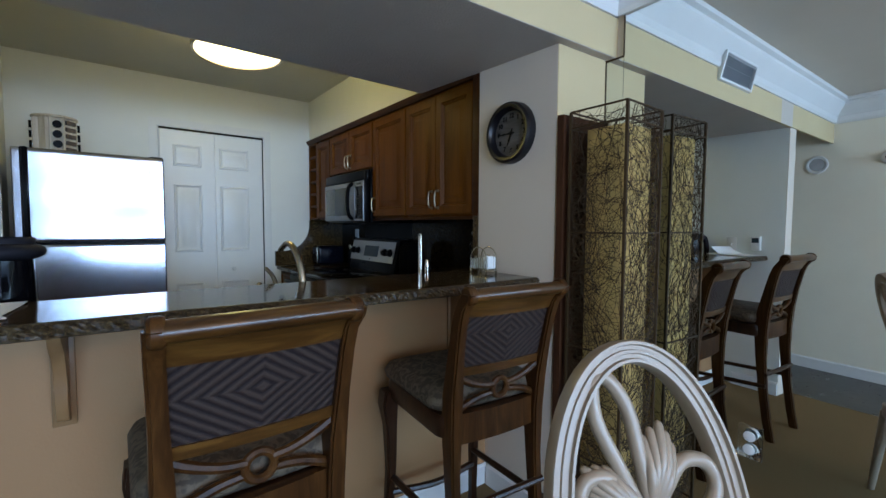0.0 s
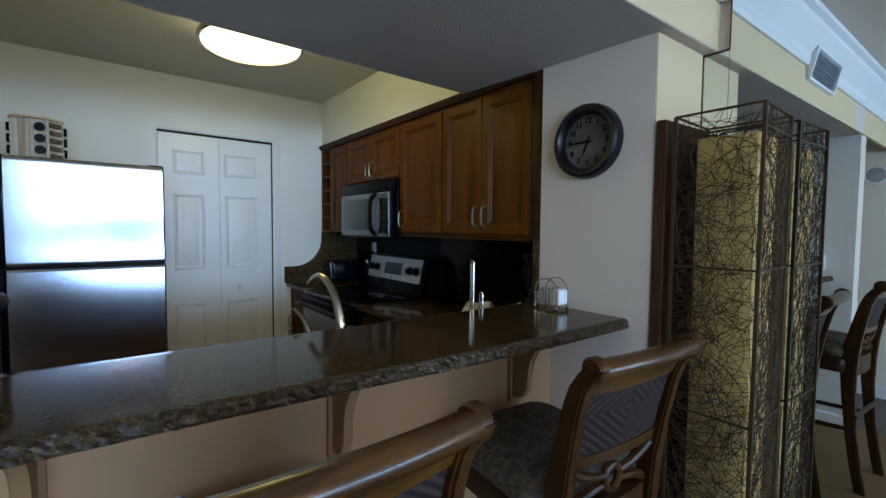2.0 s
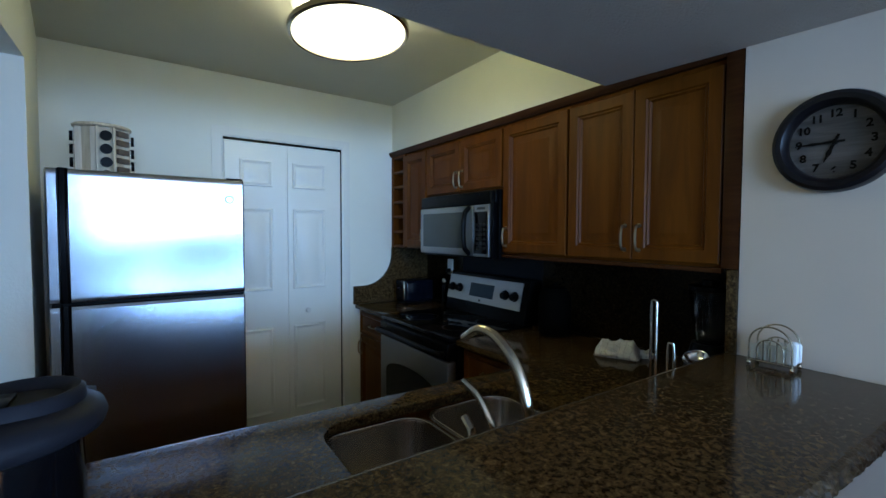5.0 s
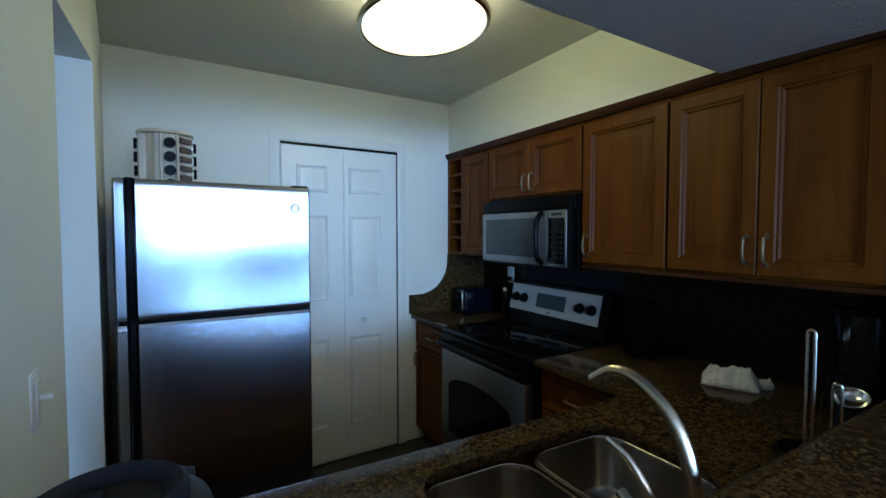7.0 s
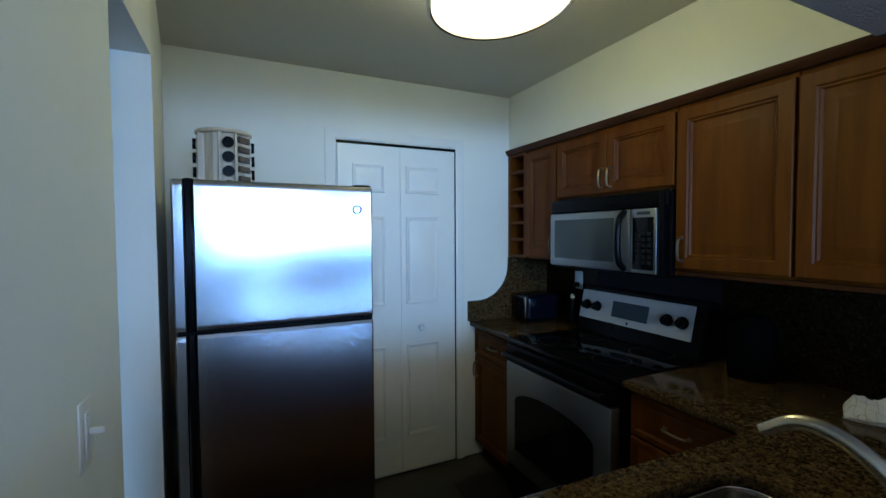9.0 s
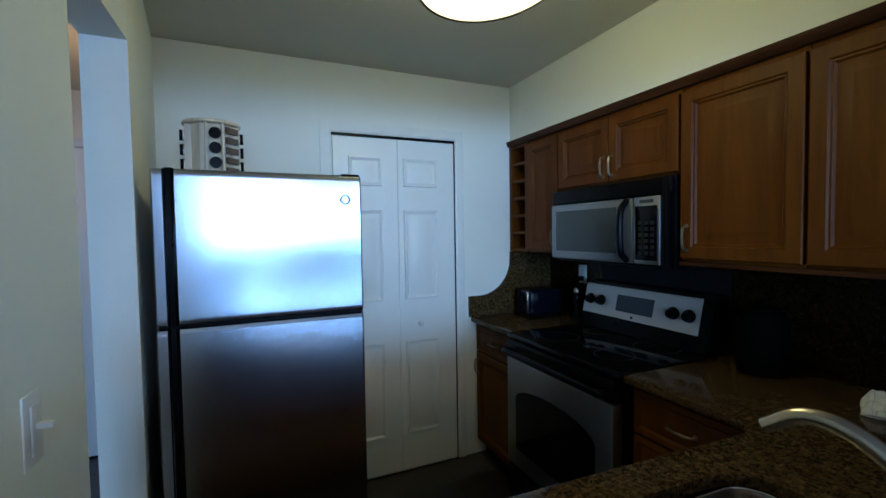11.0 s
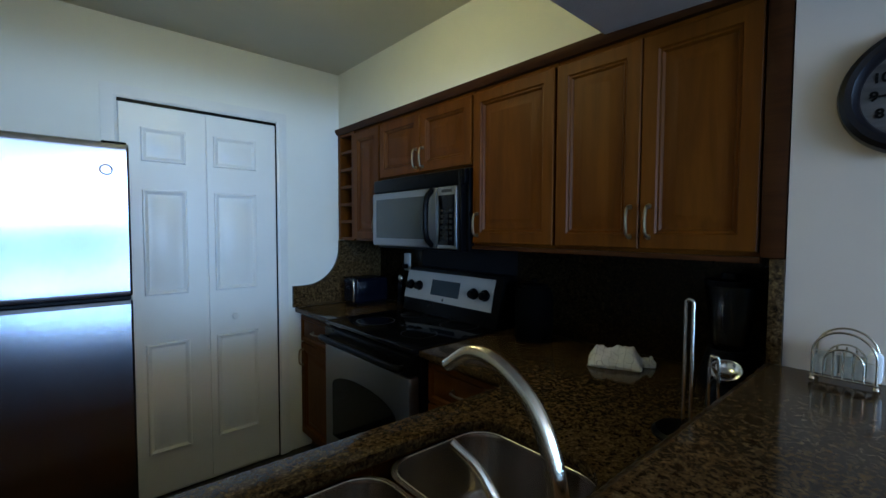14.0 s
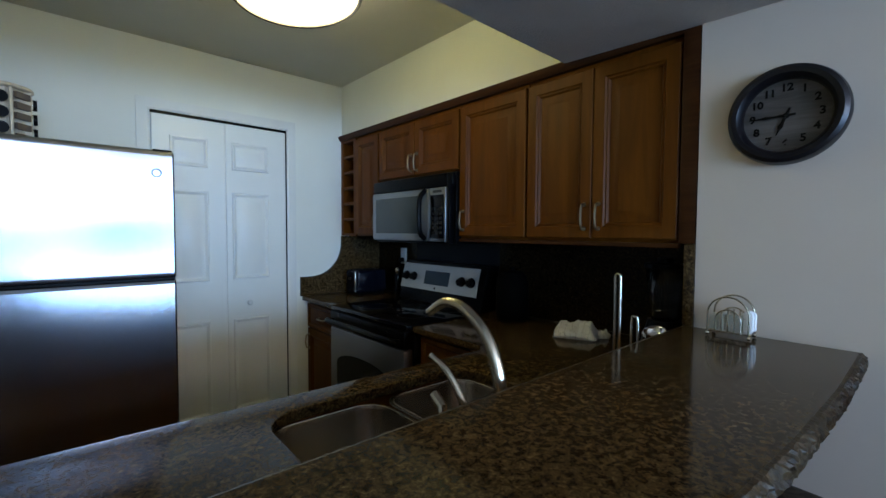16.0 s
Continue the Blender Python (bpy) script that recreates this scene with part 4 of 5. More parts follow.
for deg in (-172, -80, 0, 92):                    # columns of jars
    d = Vector((math.cos(radians(deg)), math.sin(radians(deg)), 0))
    s = Vector((-d.y, d.x, 0))
    for side in (-1, 1):
        c = Vector((SC.x, SC.y, 0)) + d * 0.088 + s * side * 0.030
        part("upright", prism([(c.x + d.x * p + s.x * q, c.y + d.y * p + s.y * q) for p, q in ((-0.012, -0.004), (0.012, -0.004), (0.012, 0.004), (-0.012, 0.004))], 1.668, 1.915), BIRCH, sp, "", 0)
    for row in range(4):
        c = Vector((SC.x, SC.y, 1.700 + row * 0.058)) + d * 0.078
        jar = part("jar", tube([c, c + d * 0.026], 0.0205, 14), GLASS, sp, "small glass jar")
        part("lid", tube([c + d * 0.0265, c + d * 0.038], [0.0225, 0.0215], 16), BLACK, jar, "round black lid")
for deg in (-38, 140):                            # ladders of slats
    d = Vector((math.cos(radians(deg)), math.sin(radians(deg)), 0))
    s = Vector((-d.y, d.x, 0))
    for row in range(6):
        c = Vector((SC.x, SC.y, 1.692 + row * 0.040)) + d * 0.090
        quad = [c + s * q + d * e for q, e in ((-0.030, 0.0), (-0.030, 0.012), (0.030, 0.012), (0.030, 0.0))]
        part("slat", prism([(p.x, p.y) for p in quad], c.z - 0.012, c.z + 0.012), SLAT, sp, "dark wooden slat", 0)

# ---------- ceiling light ----------
cl = placed("ceiling_light", (-1.205, -1.235, 2.26), "round ceiling light with glowing white glass and a nickel ring", "ceiling light")
LC = (-1.205, -1.235, 0)
bm = lathe([(0.0, 2.268), (0.08, 2.269), (0.15, 2.272), (0.20, 2.277), (0.222, 2.284), (0.228, 2.292), (0, 2.293)], 48, LC)
part("glass_bowl", bm, DIFFUSER, cl, "glowing white glass bowl", 60)
part("ring", lathe([(0.226, 2.276), (0.232, 2.272), (0.241, 2.278), (0.243, 2.296), (0.236, 2.302), (0.226, 2.300)], 48, LC), CHROME, cl, "nickel ring")
part("glass_drum", lathe([(0, 2.303), (0.200, 2.303), (0.200, 2.395), (0, 2.396)], 48, LC), DRUMGLASS, cl, "glowing white drum above the ring")
part("pan", lathe([(0.0, 2.397), (0.226, 2.397), (0.222, 2.429), (0.0, 2.429)], 48, LC), TRIMW, cl)

for ob in cl.children:                            # the fitting is a little longer than wide
    for v in ob.data.vertices:
        v.co.y *= 1.17

# ---------- clock ----------
ck = placed("wall_clock", (-0.361, -2.606, 1.705), "round wall clock, dark rim, grey board face at quarter to seven", "clock")
CC = (-0.361, -2.606, 1.705)
part("rim", lathe([(0.100, -0.010), (0.104, -0.030), (0.112, -0.040), (0.124, -0.042), (0.134, -0.034), (0.138, -0.018), (0.138, 0.0), (0.100, 0.0)], 56, CC, "x"), CLOCKRIM, ck, "glossy black moulded rim")
part("dial", lathe([(0, -0.006), (0.103, -0.006), (0.103, -0.002), (0, -0.002)], 48, CC, "x"), CLOCKFACE, ck, "weathered grey board dial", 20)
# the lettering faces into the room (-x)
face = Matrix(((0, 0, -1, 0), (-1, 0, 0, 0), (0, 1, 0, 0), (0, 0, 0, 1)))
for hnum in range(1, 13):
    a = radians(90 - 30 * hnum)
    px, pz = 0.078 * math.cos(a), 0.078 * math.sin(a)
    words(str(hnum), 0.029, INK, ck, Matrix.Translation((-0.0068, -px, pz)) @ face, "dark hour numeral", name="numeral", weight=0.0011)


def hand(ang, length, w, off):
    a = radians(90 - ang)
    d, n = Vector((math.cos(a), math.sin(a))), Vector((-math.sin(a), math.cos(a)))
    prof = [(-0.022, 0.003), (0.0, 0.004), (length * 0.35, w * 0.6), (length * 0.55, w), (length * 0.70, w * 0.5), (length, 0.001)]
    pts = [d * p + n * q for p, q in prof] + [d * p - n * q for p, q in reversed(prof)]
    return prism([(CC[1] - p.x, CC[2] + p.y) for p in pts], CC[0] - 0.0085 - off - 0.0012, CC[0] - 0.0085 - off, "yz")


part("hour_hand", hand(202, 0.058, 0.0065, 0.0), INK, ck, "", 0)
part("minute_hand", hand(269, 0.085, 0.0045, 0.002), INK, ck, "", 0)
part("hub", lathe([(0, -0.014), (0.007, -0.013), (0.008, -0.007), (0, -0.007)], 16, CC, "x"), INK, ck)

# ---------- napkin holder ----------
nk = placed("napkin_holder", (-0.43, -2.507, 1.069), "chrome wire napkin holder with white napkins on the bar", "napkin holder")
for xx in (-0.470, -0.406):
    arch = [(xx, -2.507 + 0.051 * math.cos(radians(a)), 1.136 + 0.051 * math.sin(radians(a))) for a in range(0, 181, 12)]
    part("arch", tube([(xx, -2.456, 1.085)] + arch + [(xx, -2.558, 1.085)], 0.0025, 8), CHROME, nk)
    inner = [(xx, -2.507 + 0.032 * math.cos(radians(a)), 1.118 + 0.032 * math.sin(radians(a))) for a in range(0, 181, 15)]
    part("inner_arch", tube([(xx, -2.475, 1.085)] + inner + [(xx, -2.539, 1.085)], 0.002, 8), CHROME, nk)
    part("rail", tube([(xx, -2.451, 1.085), (xx, -2.563, 1.085)], 0.0025, 8), CHROME, nk)
    for yy in (-2.523, -2.507, -2.491):
        part("bar", tube([(xx, yy, 1.085), (xx, yy, 1.145)], 0.002, 6), CHROME, nk)
    for yy in (-2.456, -2.558):
        part("foot", lathe([(0, 0), (0.004, 0.001), (0.0065, 0.007), (0.004, 0.013), (0, 0.014)], 14, (xx, yy, 1.069)), CHROME, nk, "small ball foot")
for yy in (-2.460, -2.507, -2.554):
    part("cross_bar", tube([(-0.470, yy, 1.085), (-0.406, yy, 1.085)], 0.002, 6), CHROME, nk)
for k, yy in enumerate((-2.531, -2.510, -2.489, -2.468)):
    lo = rrect(yy - 0.0098, yy + 0.0098, 1.0885, 1.140 - 0.006 * abs(k - 1.5), 0.010, 0, 4)
    part("napkin", prism([(p[0], p[1]) for p in lo], -0.4655, -0.4105, "yz", bevel=0.003), NAPKIN, nk, "bundle of folded cream napkins", 40)
for k in range(4):
    x = -0.464 + k * 0.0125
    lo = rrect(-2.566 + 0.002 * (k % 3), -2.5425, 1.0880, 1.150 - 0.005 * (k % 2), 0.009, 0, 4)
    part("napkin", prism([(p[0], p[1]) for p in lo], x, x + 0.011, "yz", bevel=0.003), PAPER, nk, "crumpled white napkin at the end", 40)

# ---------- folded towel ----------
def towel():
    """A loosely folded cloth: a creased ridge with a crumpled tail at one end."""
    bm = bmesh.new()
    rnd = random.Random(4)
    n, m = 30, 34
    for length, wide, high, at, seed in ((0.175, 0.080, 0.067, (0, 0), 0.0), (0.085, 0.042, 0.034, (0.038, -0.085), 2.1)):
        loops = []
        for k in range(n + 1):
            s = k / n
            endf = min(1.0, 4.5 * s + 0.45, 4.5 * (1 - s) + 0.45)
            lp = []
            for q in range(m):
                a = 2 * math.pi * q / m
                c, d = math.cos(a), math.sin(a)
                w = wide * abs(c) ** 0.8 * (1 if c > 0 else -1)
                fold = 0.005 * math.sin(9 * s + 3 * a + seed) + 0.0035 * math.sin(21 * s - 5 * a + seed) + 0.002 * math.sin(43 * s + 8 * a)
                h = high * (1 - 0.80 * abs(w + 0.012) / wide) + fold if d > 0.2 else (0.012 + 0.4 * fold if d > -0.2 else 0.001)
                h = max(0.001, h * endf + (rnd.uniform(-0.0012, 0.0012) if d > 0.2 else 0))
                lp.append((at[0] + w * (0.9 + 0.1 * endf) + 0.006 * math.sin(6 * s + seed), at[1] + (s - 0.5) * length + 0.004 * math.sin(4 * a + seed), h))
            loops.append(lp)
        rings(loops, bm)
    return bm


tw = tagged(part("kitchen_towel", towel(), TOWEL, None, "", 50), "folded white checked kitchen towel on the worktop", "towel")
tw.matrix_world = pose(-0.215, -1.880, CT + 0.0005, 0, 0, 20)

# ---------- things on the worktops ----------
MATTBLACK = plain("matt_black", (0.0015, 0.0015, 0.0015), 0.8, spec=0.02)
JUGLID = plain("jug_lid", (0.012, 0.012, 0.016), 0.6, var=0.1, spec=0.12)
ph = placed("paper_towel_holder", (-0.62, -2.258, CT), "chrome upright paper towel holder without a roll", "paper towel holder")
HX, HY = -0.622, -2.252
part("base", lathe([(0, 0), (0.075, 0), (0.075, 0.006), (0.066, 0.014), (0, 0.014)], 32, (HX, HY, CT)), BLACK, ph, "round black base")
part("post", tube([(HX, HY + 0.008, CT + 0.014)] + [(HX, HY + 0.008 * math.cos(radians(a)), 1.236 + 0.008 * math.sin(radians(a))) for a in range(0, 181, 20)] + [(HX, HY - 0.008, CT + 0.014)], 0.0043, 10), CHROME, ph, "tall narrow chrome loop")
part("side_loop", tube(curve([(HX, HY - 0.045, CT + 0.014), (HX, HY - 0.045, 1.10), (HX, HY - 0.054, 1.118), (HX, HY - 0.063, 1.10), (HX, HY - 0.063, CT + 0.014)], 5), 0.0035, 8), CHROME, ph, "short chrome side loop")

sb = placed("colander_bowl", (-0.335, -2.255, CT), "small silver bowl on a black stand by the splashback", "bowl")
part("stand", lathe([(0, 0), (0.05, 0), (0.045, 0.05), (0.03, 0.075), (0, 0.075)], 24, (-0.350, -2.262, CT)), BLACK, sb, "black stand")
bowl_prof = [(0, 0.0), (0.018, 0.0), (0.032, 0.010), (0.040, 0.024), (0.042, 0.025), (0.0395, 0.021), (0.031, 0.009), (0.017, 0.002), (0, 0.002)]
b2 = lathe(bowl_prof, 32, (0, 0, 0))
bmesh.ops.rotate(b2, verts=b2.verts, cent=(0, 0, 0), matrix=Matrix.Rotation(radians(-28), 3, "Y"))
bmesh.ops.translate(b2, verts=b2.verts, vec=(-0.352, -2.262, CT + 0.084))
part("bowl", b2, BRIGHTMETAL, sb, "shallow silver bowl")

bl = placed("blender", (-0.16, -2.22, CT), "kitchen blender with a glass jug and black base", "blender")
part("base", lathe([(0, 0), (0.085, 0), (0.082, 0.03), (0.062, 0.11), (0.058, 0.12), (0, 0.12)], 28, (-0.16, -2.22, CT)), BLACK, bl)
jug = part("jug", lathe([(0.045, 0.12), (0.052, 0.15), (0.072, 0.32), (0.069, 0.32), (0.048, 0.152), (0.042, 0.125)], 28, (-0.16, -2.22, CT)), SMOKED, bl, "dusky glass jug")
part("lid", lathe([(0, 0.321), (0.074, 0.321), (0.074, 0.338), (0.03, 0.342), (0.028, 0.36), (0, 0.36)], 28, (-0.16, -2.22, CT)), BLACK, jug)
part("jug_handle", tube(curve([(-0.226, -2.22, CT + 0.30), (-0.262, -2.22, CT + 0.28), (-0.262, -2.22, CT + 0.20), (-0.215, -2.22, CT + 0.165)], 5), 0.007, 8), SMOKED, jug)

tb = placed("toaster", (-0.23, -0.16, CT), "glossy dark blue two-slot toaster beside the stove", "toaster")
part("shell", box(-0.355, -0.105, -0.245, -0.075, CT + 0.012, CT + 0.178, 0.022, seg=4), NAVY, tb)
part("slot", box(-0.325, -0.135, -0.190, -0.172, CT + 0.1785, CT + 0.1795), BLACK, tb, "", 0)
part("slot", box(-0.325, -0.135, -0.150, -0.132, CT + 0.1785, CT + 0.1795), BLACK, tb, "", 0)
part("end_band", box(-0.360, -0.3545, -0.225, -0.205, CT + 0.02, CT + 0.168, 0.002), CHROME, tb, "bright chrome end band")
part("lever", box(-0.372, -0.3555, -0.172, -0.148, CT + 0.11, CT + 0.122, 0.003), BLACK, tb)
part("foot", box(-0.34, -0.12, -0.23, -0.09, CT, CT + 0.012), BLACK, tb, "", 0)

bo = placed("pepper_mill", (-0.10, -0.40, CT), "slim black pepper mill by the splashback", "pepper mill")
part("body", lathe([(0, 0), (0.028, 0), (0.029, 0.02), (0.020, 0.07), (0.024, 0.12), (0.019, 0.15), (0, 0.15)], 24, (-0.105, -0.385, CT)), BLACKGLASS, bo)
part("head", lathe([(0, 0.1505), (0.015, 0.1505), (0.021, 0.165), (0.022, 0.18), (0.014, 0.197), (0, 0.2)], 24, (-0.105, -0.385, CT)), CHROME, bo, "metal head")

ol = placed("wall_outlet", (-0.024, -0.345, 1.19), "white wall outlet with a black plug in it", "outlet")
part("plate", box(-0.028, -0.0225, -0.382, -0.312, 1.135, 1.25, 0.003), TRIMW, ol)
part("plug", box(-0.062, -0.0285, -0.362, -0.332, 1.150, 1.180, 0.006), BLACK, ol, "black plug")
part("cord", tube(curve([(-0.055, -0.347, 1.15), (-0.065, -0.345, 1.05), (-0.06, -0.30, 0.96), (-0.10, -0.25, CT + 0.006)], 8), 0.004, 8), BLACK, ol, "black cord")

om = placed("wall_outlet", (-0.08, -3.476, 0.541), "double socket with a clear plate set in the mirror", "outlet")
OX = MX(-3.476)
part("plate", box(OX - 0.007, OX - 0.003, -3.512, -3.440, 0.484, 0.598, 0.0015), GLASS, om, "clear plate")
for zz in (0.564, 0.518):
    part("socket", lathe([(0, -0.0075), (0.0165, -0.0075), (0.018, -0.0085), (0.018, -0.012), (0.015, -0.013), (0, -0.013)], 20, (OX, -3.476, zz), "x"), TRIMW, om, "round white socket")

kt = placed("canister", (-0.16, -1.46, CT), "round-shouldered black canister in the corner by the stove", "canister")
part("body", lathe([(0, 0), (0.080, 0), (0.084, 0.02), (0.084, 0.20), (0.07, 0.235), (0, 0.235)], 28, (-0.16, -1.47, CT)), MATTBLACK, kt)
part("lid", lathe([(0, 0.2355), (0.06, 0.2355), (0.058, 0.25), (0.012, 0.256), (0.014, 0.275), (0, 0.278)], 28, (-0.16, -1.47, CT)), MATTBLACK, kt)

JX, JY = -2.074, -2.195
cm = placed("coffee_jug", (JX, JY, CT), "black insulated coffee jug with a flip lid on the worktop", "coffee jug")
part("body", lathe([(0, 0), (0.085, 0), (0.088, 0.01), (0.085, 0.16), (0.081, 0.265), (0.0, 0.266)], 36, (JX, JY, CT)), BLACKGLASS, cm)
part("lid", lathe([(0, 0.267), (0.088, 0.267), (0.105, 0.276), (0.109, 0.288), (0.105, 0.301), (0.092, 0.309), (0.070, 0.313), (0, 0.314)], 44, (JX, JY, CT)), JUGLID, cm, "domed dark grey lid", 50)
part("flip_cap", lathe([(0.068, 0.311), (0.067, 0.325), (0.062, 0.330), (0.055, 0.328), (0.046, 0.3165), (0, 0.3150)], 40, (JX + 0.018, JY + 0.004, CT)), JUGLID, cm, "raised round cap with a hollow top", 50)
part("thumb_button", box(JX - 0.028, JX + 0.012, JY - 0.030, JY + 0.034, CT + 0.3155, CT + 0.322, 0.003), BLACK, cm)
part("spout", prism([(JX + 0.05, JY + 0.075), (JX + 0.068, JY + 0.092), (JX + 0.090, JY + 0.078), (JX + 0.090, JY + 0.05)], CT + 0.284, CT + 0.302, bevel=0.003), JUGLID, cm, "short pouring lip")
part("handle", tube(curve([(JX - 0.075, JY - 0.02, CT + 0.295), (JX - 0.145, JY - 0.045, CT + 0.275), (JX - 0.165, JY - 0.05, CT + 0.14), (JX - 0.095, JY - 0.03, CT + 0.08)], 6), 0.019, 12), JUGLID, cm)

pp = placed("paper_sheets", (-2.13, -2.47, 1.069), "loose white printed sheets on the end of the bar", "papers")
for k, (rz, dx, dy) in enumerate(((8, 0, 0), (-6, 0.02, 0.015), (20, -0.01, -0.02))):
    lps = []
    for q in range(10):
        s = q / 9
        z = 1.0695 + 0.0012 * k + (0.012, 0.02, 0.36)[k] * max(0, s - 0.6) ** 2
        lps.append([Vector((-0.105, (s - 0.5) * 0.27, z)), Vector((0.105, (s - 0.5) * 0.27, z)), Vector((0.105, (s - 0.5) * 0.27, z + 0.0006)), Vector((-0.105, (s - 0.5) * 0.27, z + 0.0006))])
    bm = rings(lps)
    R = Matrix.Rotation(radians(rz), 3, "Z")
    bmesh.ops.rotate(bm, verts=bm.verts, cent=(0, 0, 0), matrix=R)
    bmesh.ops.translate(bm, verts=bm.verts, vec=(-2.13 + dx, -2.50 + dy, 0))
    part("sheet", bm, PAPER, pp)

# ---------- wall fittings ----------
sw = placed("light_switch", (-2.26, -1.566, 1.13), "white dimmer switch plate on the wall by the opening", "light switch", "switches")
part("plate", box(-2.2615, -2.255, -1.596, -1.534, 1.100, 1.220, 0.003), TRIMW, sw)
part("rocker", box(-2.2545, -2.251, -1.580, -1.552, 1.118, 1.200, 0.002), TRIMW, sw)
part("toggle", box(-2.2508, -2.228, -1.572, -1.562, 1.160, 1.170, 0.002), TRIMW, sw)
for yy in (-2.43,):
    s2 = placed("light_switch", (-2.26, yy, 1.13), "white switch plate above the bar end", "light switch", "switches")
    part("plate", box(-2.2615, -2.256, yy - 0.036, yy + 0.036, 1.09, 1.205, 0.003), TRIMW, s2)
    part("toggle", box(-2.2555, -2.246, yy - 0.006, yy + 0.006, 1.14, 1.158, 0.002), TRIMW, s2)
th = placed("thermostat", (-2.26, -2.60, 1.16), "white wall thermostat with a dark display", "thermostat")
part("housing", box(-2.2615, -2.235, -2.640, -2.572, 1.105, 1.215, 0.006), TRIMW, th)
part("display", box(-2.2345, -2.2335, -2.630, -2.582, 1.165, 1.203), SCREEN, th, "dark display", 0)
spk = placed("wall_speaker", (WALL_LEFT, -2.64, 1.85), "round white wall speaker", "speaker")
part("rim", lathe([(0.056, 0.0), (0.062, 0.010), (0.076, 0.012), (0.081, 0.0)], 36, (WALL_LEFT + 0.001, -2.64, 1.85), "x"), TRIMW, spk)
part("grille", lathe([(0, 0.001), (0.056, 0.001), (0.056, 0.006), (0, 0.010)], 36, (WALL_LEFT + 0.001, -2.64, 1.85), "x"), plain("speaker_grille", (0.35, 0.35, 0.34), 0.7), spk, "grey grille")
dm = placed("smoke_detector", (WALL_LEFT, -3.06, 1.86), "small round white detector on the wall", "smoke detector")
part("housing", lathe([(0, 0.0), (0.05, 0.0), (0.05, 0.02), (0.035, 0.04), (0, 0.042)], 28, (WALL_LEFT + 0.001, -3.10, 1.86), "x"), TRIMW, dm)
part("sensor", lathe([(0, 0.0425), (0.018, 0.0425), (0.015, 0.05), (0, 0.051)], 20, (WALL_LEFT + 0.001, -3.10, 1.86), "x"), BLACK, dm)

vt = placed("air_vent", (-1.24, -2.90, 2.12), "white framed air supply grille on the cornice", "air vent")
VX0, VX1, VZ0, VZ1 = -1.452, -1.022, 2.122, 2.276


def vent_piece(bm):
    """Lays a piece on the slope of the cornice: y 0 is the beam, the top leans out."""
    for v in bm.verts:
        v.co.y += -2.850 - 0.0527 * (v.co.x + 1.31) + 0.034 * (VZ1 - v.co.z) / (VZ1 - VZ0)
    return bm


VENTGREY = plain("vent_grey", (0.30, 0.32, 0.34), 0.5)
for xa, xb, za, zb in ((VX0, VX1, VZ0, VZ0 + 0.014), (VX0, VX1, VZ1 - 0.014, VZ1), (VX0, VX0 + 0.016, VZ0 + 0.014, VZ1 - 0.014), (VX1 - 0.016, VX1, VZ0 + 0.014, VZ1 - 0.014)):
    part("frame", vent_piece(box(xa, xb, -0.052, -0.010, za, zb, 0.002)), TRIMW, vt)
for k in range(10):
    z = VZ0 + 0.018 + k * 0.0120
    part("slat", vent_piece(prism([(-0.049, z), (-0.037, z + 0.008), (-0.037, z + 0.0095), (-0.049, z + 0.0015)], VX0 + 0.0165, VX1 - 0.0165, "yz")), VENTGREY, vt, "grey louvre slat", 0)
part("duct", vent_piece(box(VX0 + 0.016, VX1 - 0.016, -0.034, -0.012, VZ0 + 0.014, VZ1 - 0.014)), VENTGREY, vt, "", 0)

# ---------- wooden panel and wire floor lamp beside the pillar ----------
tagged(part("wooden_panel", prism([(-0.366, -2.860), (-0.362, -2.888), (-0.075, -2.905), (-0.078, -2.877)], 0.0, 1.735, bevel=0.003), PANELWOOD, None), "dark brown wooden panel leaning flat against the pillar", "panel")

fl = placed("floor_lamp", (-0.215, -3.03, 0), "tall square unlit floor lamp of tangled bronze wire round fabric", "floor lamp")
LX0, LX1, LY0, LY1, LZ0, LZ1 = -0.352, -0.098, -3.150, -2.915, 0.06, 1.736
lc = [(LX0, LY0), (LX1, LY0), (LX1, LY1), (LX0, LY1)]
for x, y in lc:
    part("post", box(x - 0.005, x + 0.005, y - 0.005, y + 0.005, 0.0, LZ1), DARKMETAL, fl, "", 0)
for z in (LZ0, 0.37, 0.805, 1.262, 1.672, LZ1):
    bm = bmesh.new()
    for (xa, ya), (xb, yb) in zip(lc, lc[1:] + lc[:1]):
        tube([(xa, ya, z), (xb, yb, z)], 0.0042, 4, bm)
    part("cross_frame", bm, DARKMETAL, fl, "square bronze cross frame", 0)
part("shade", box(LX0 + 0.036, LX1 - 0.036, LY0 + 0.022, LY1 - 0.050, LZ0 + 0.06, 1.665, 0.004), SHADE, fl, "dull gold fabric shade")
rw = random.Random(11)


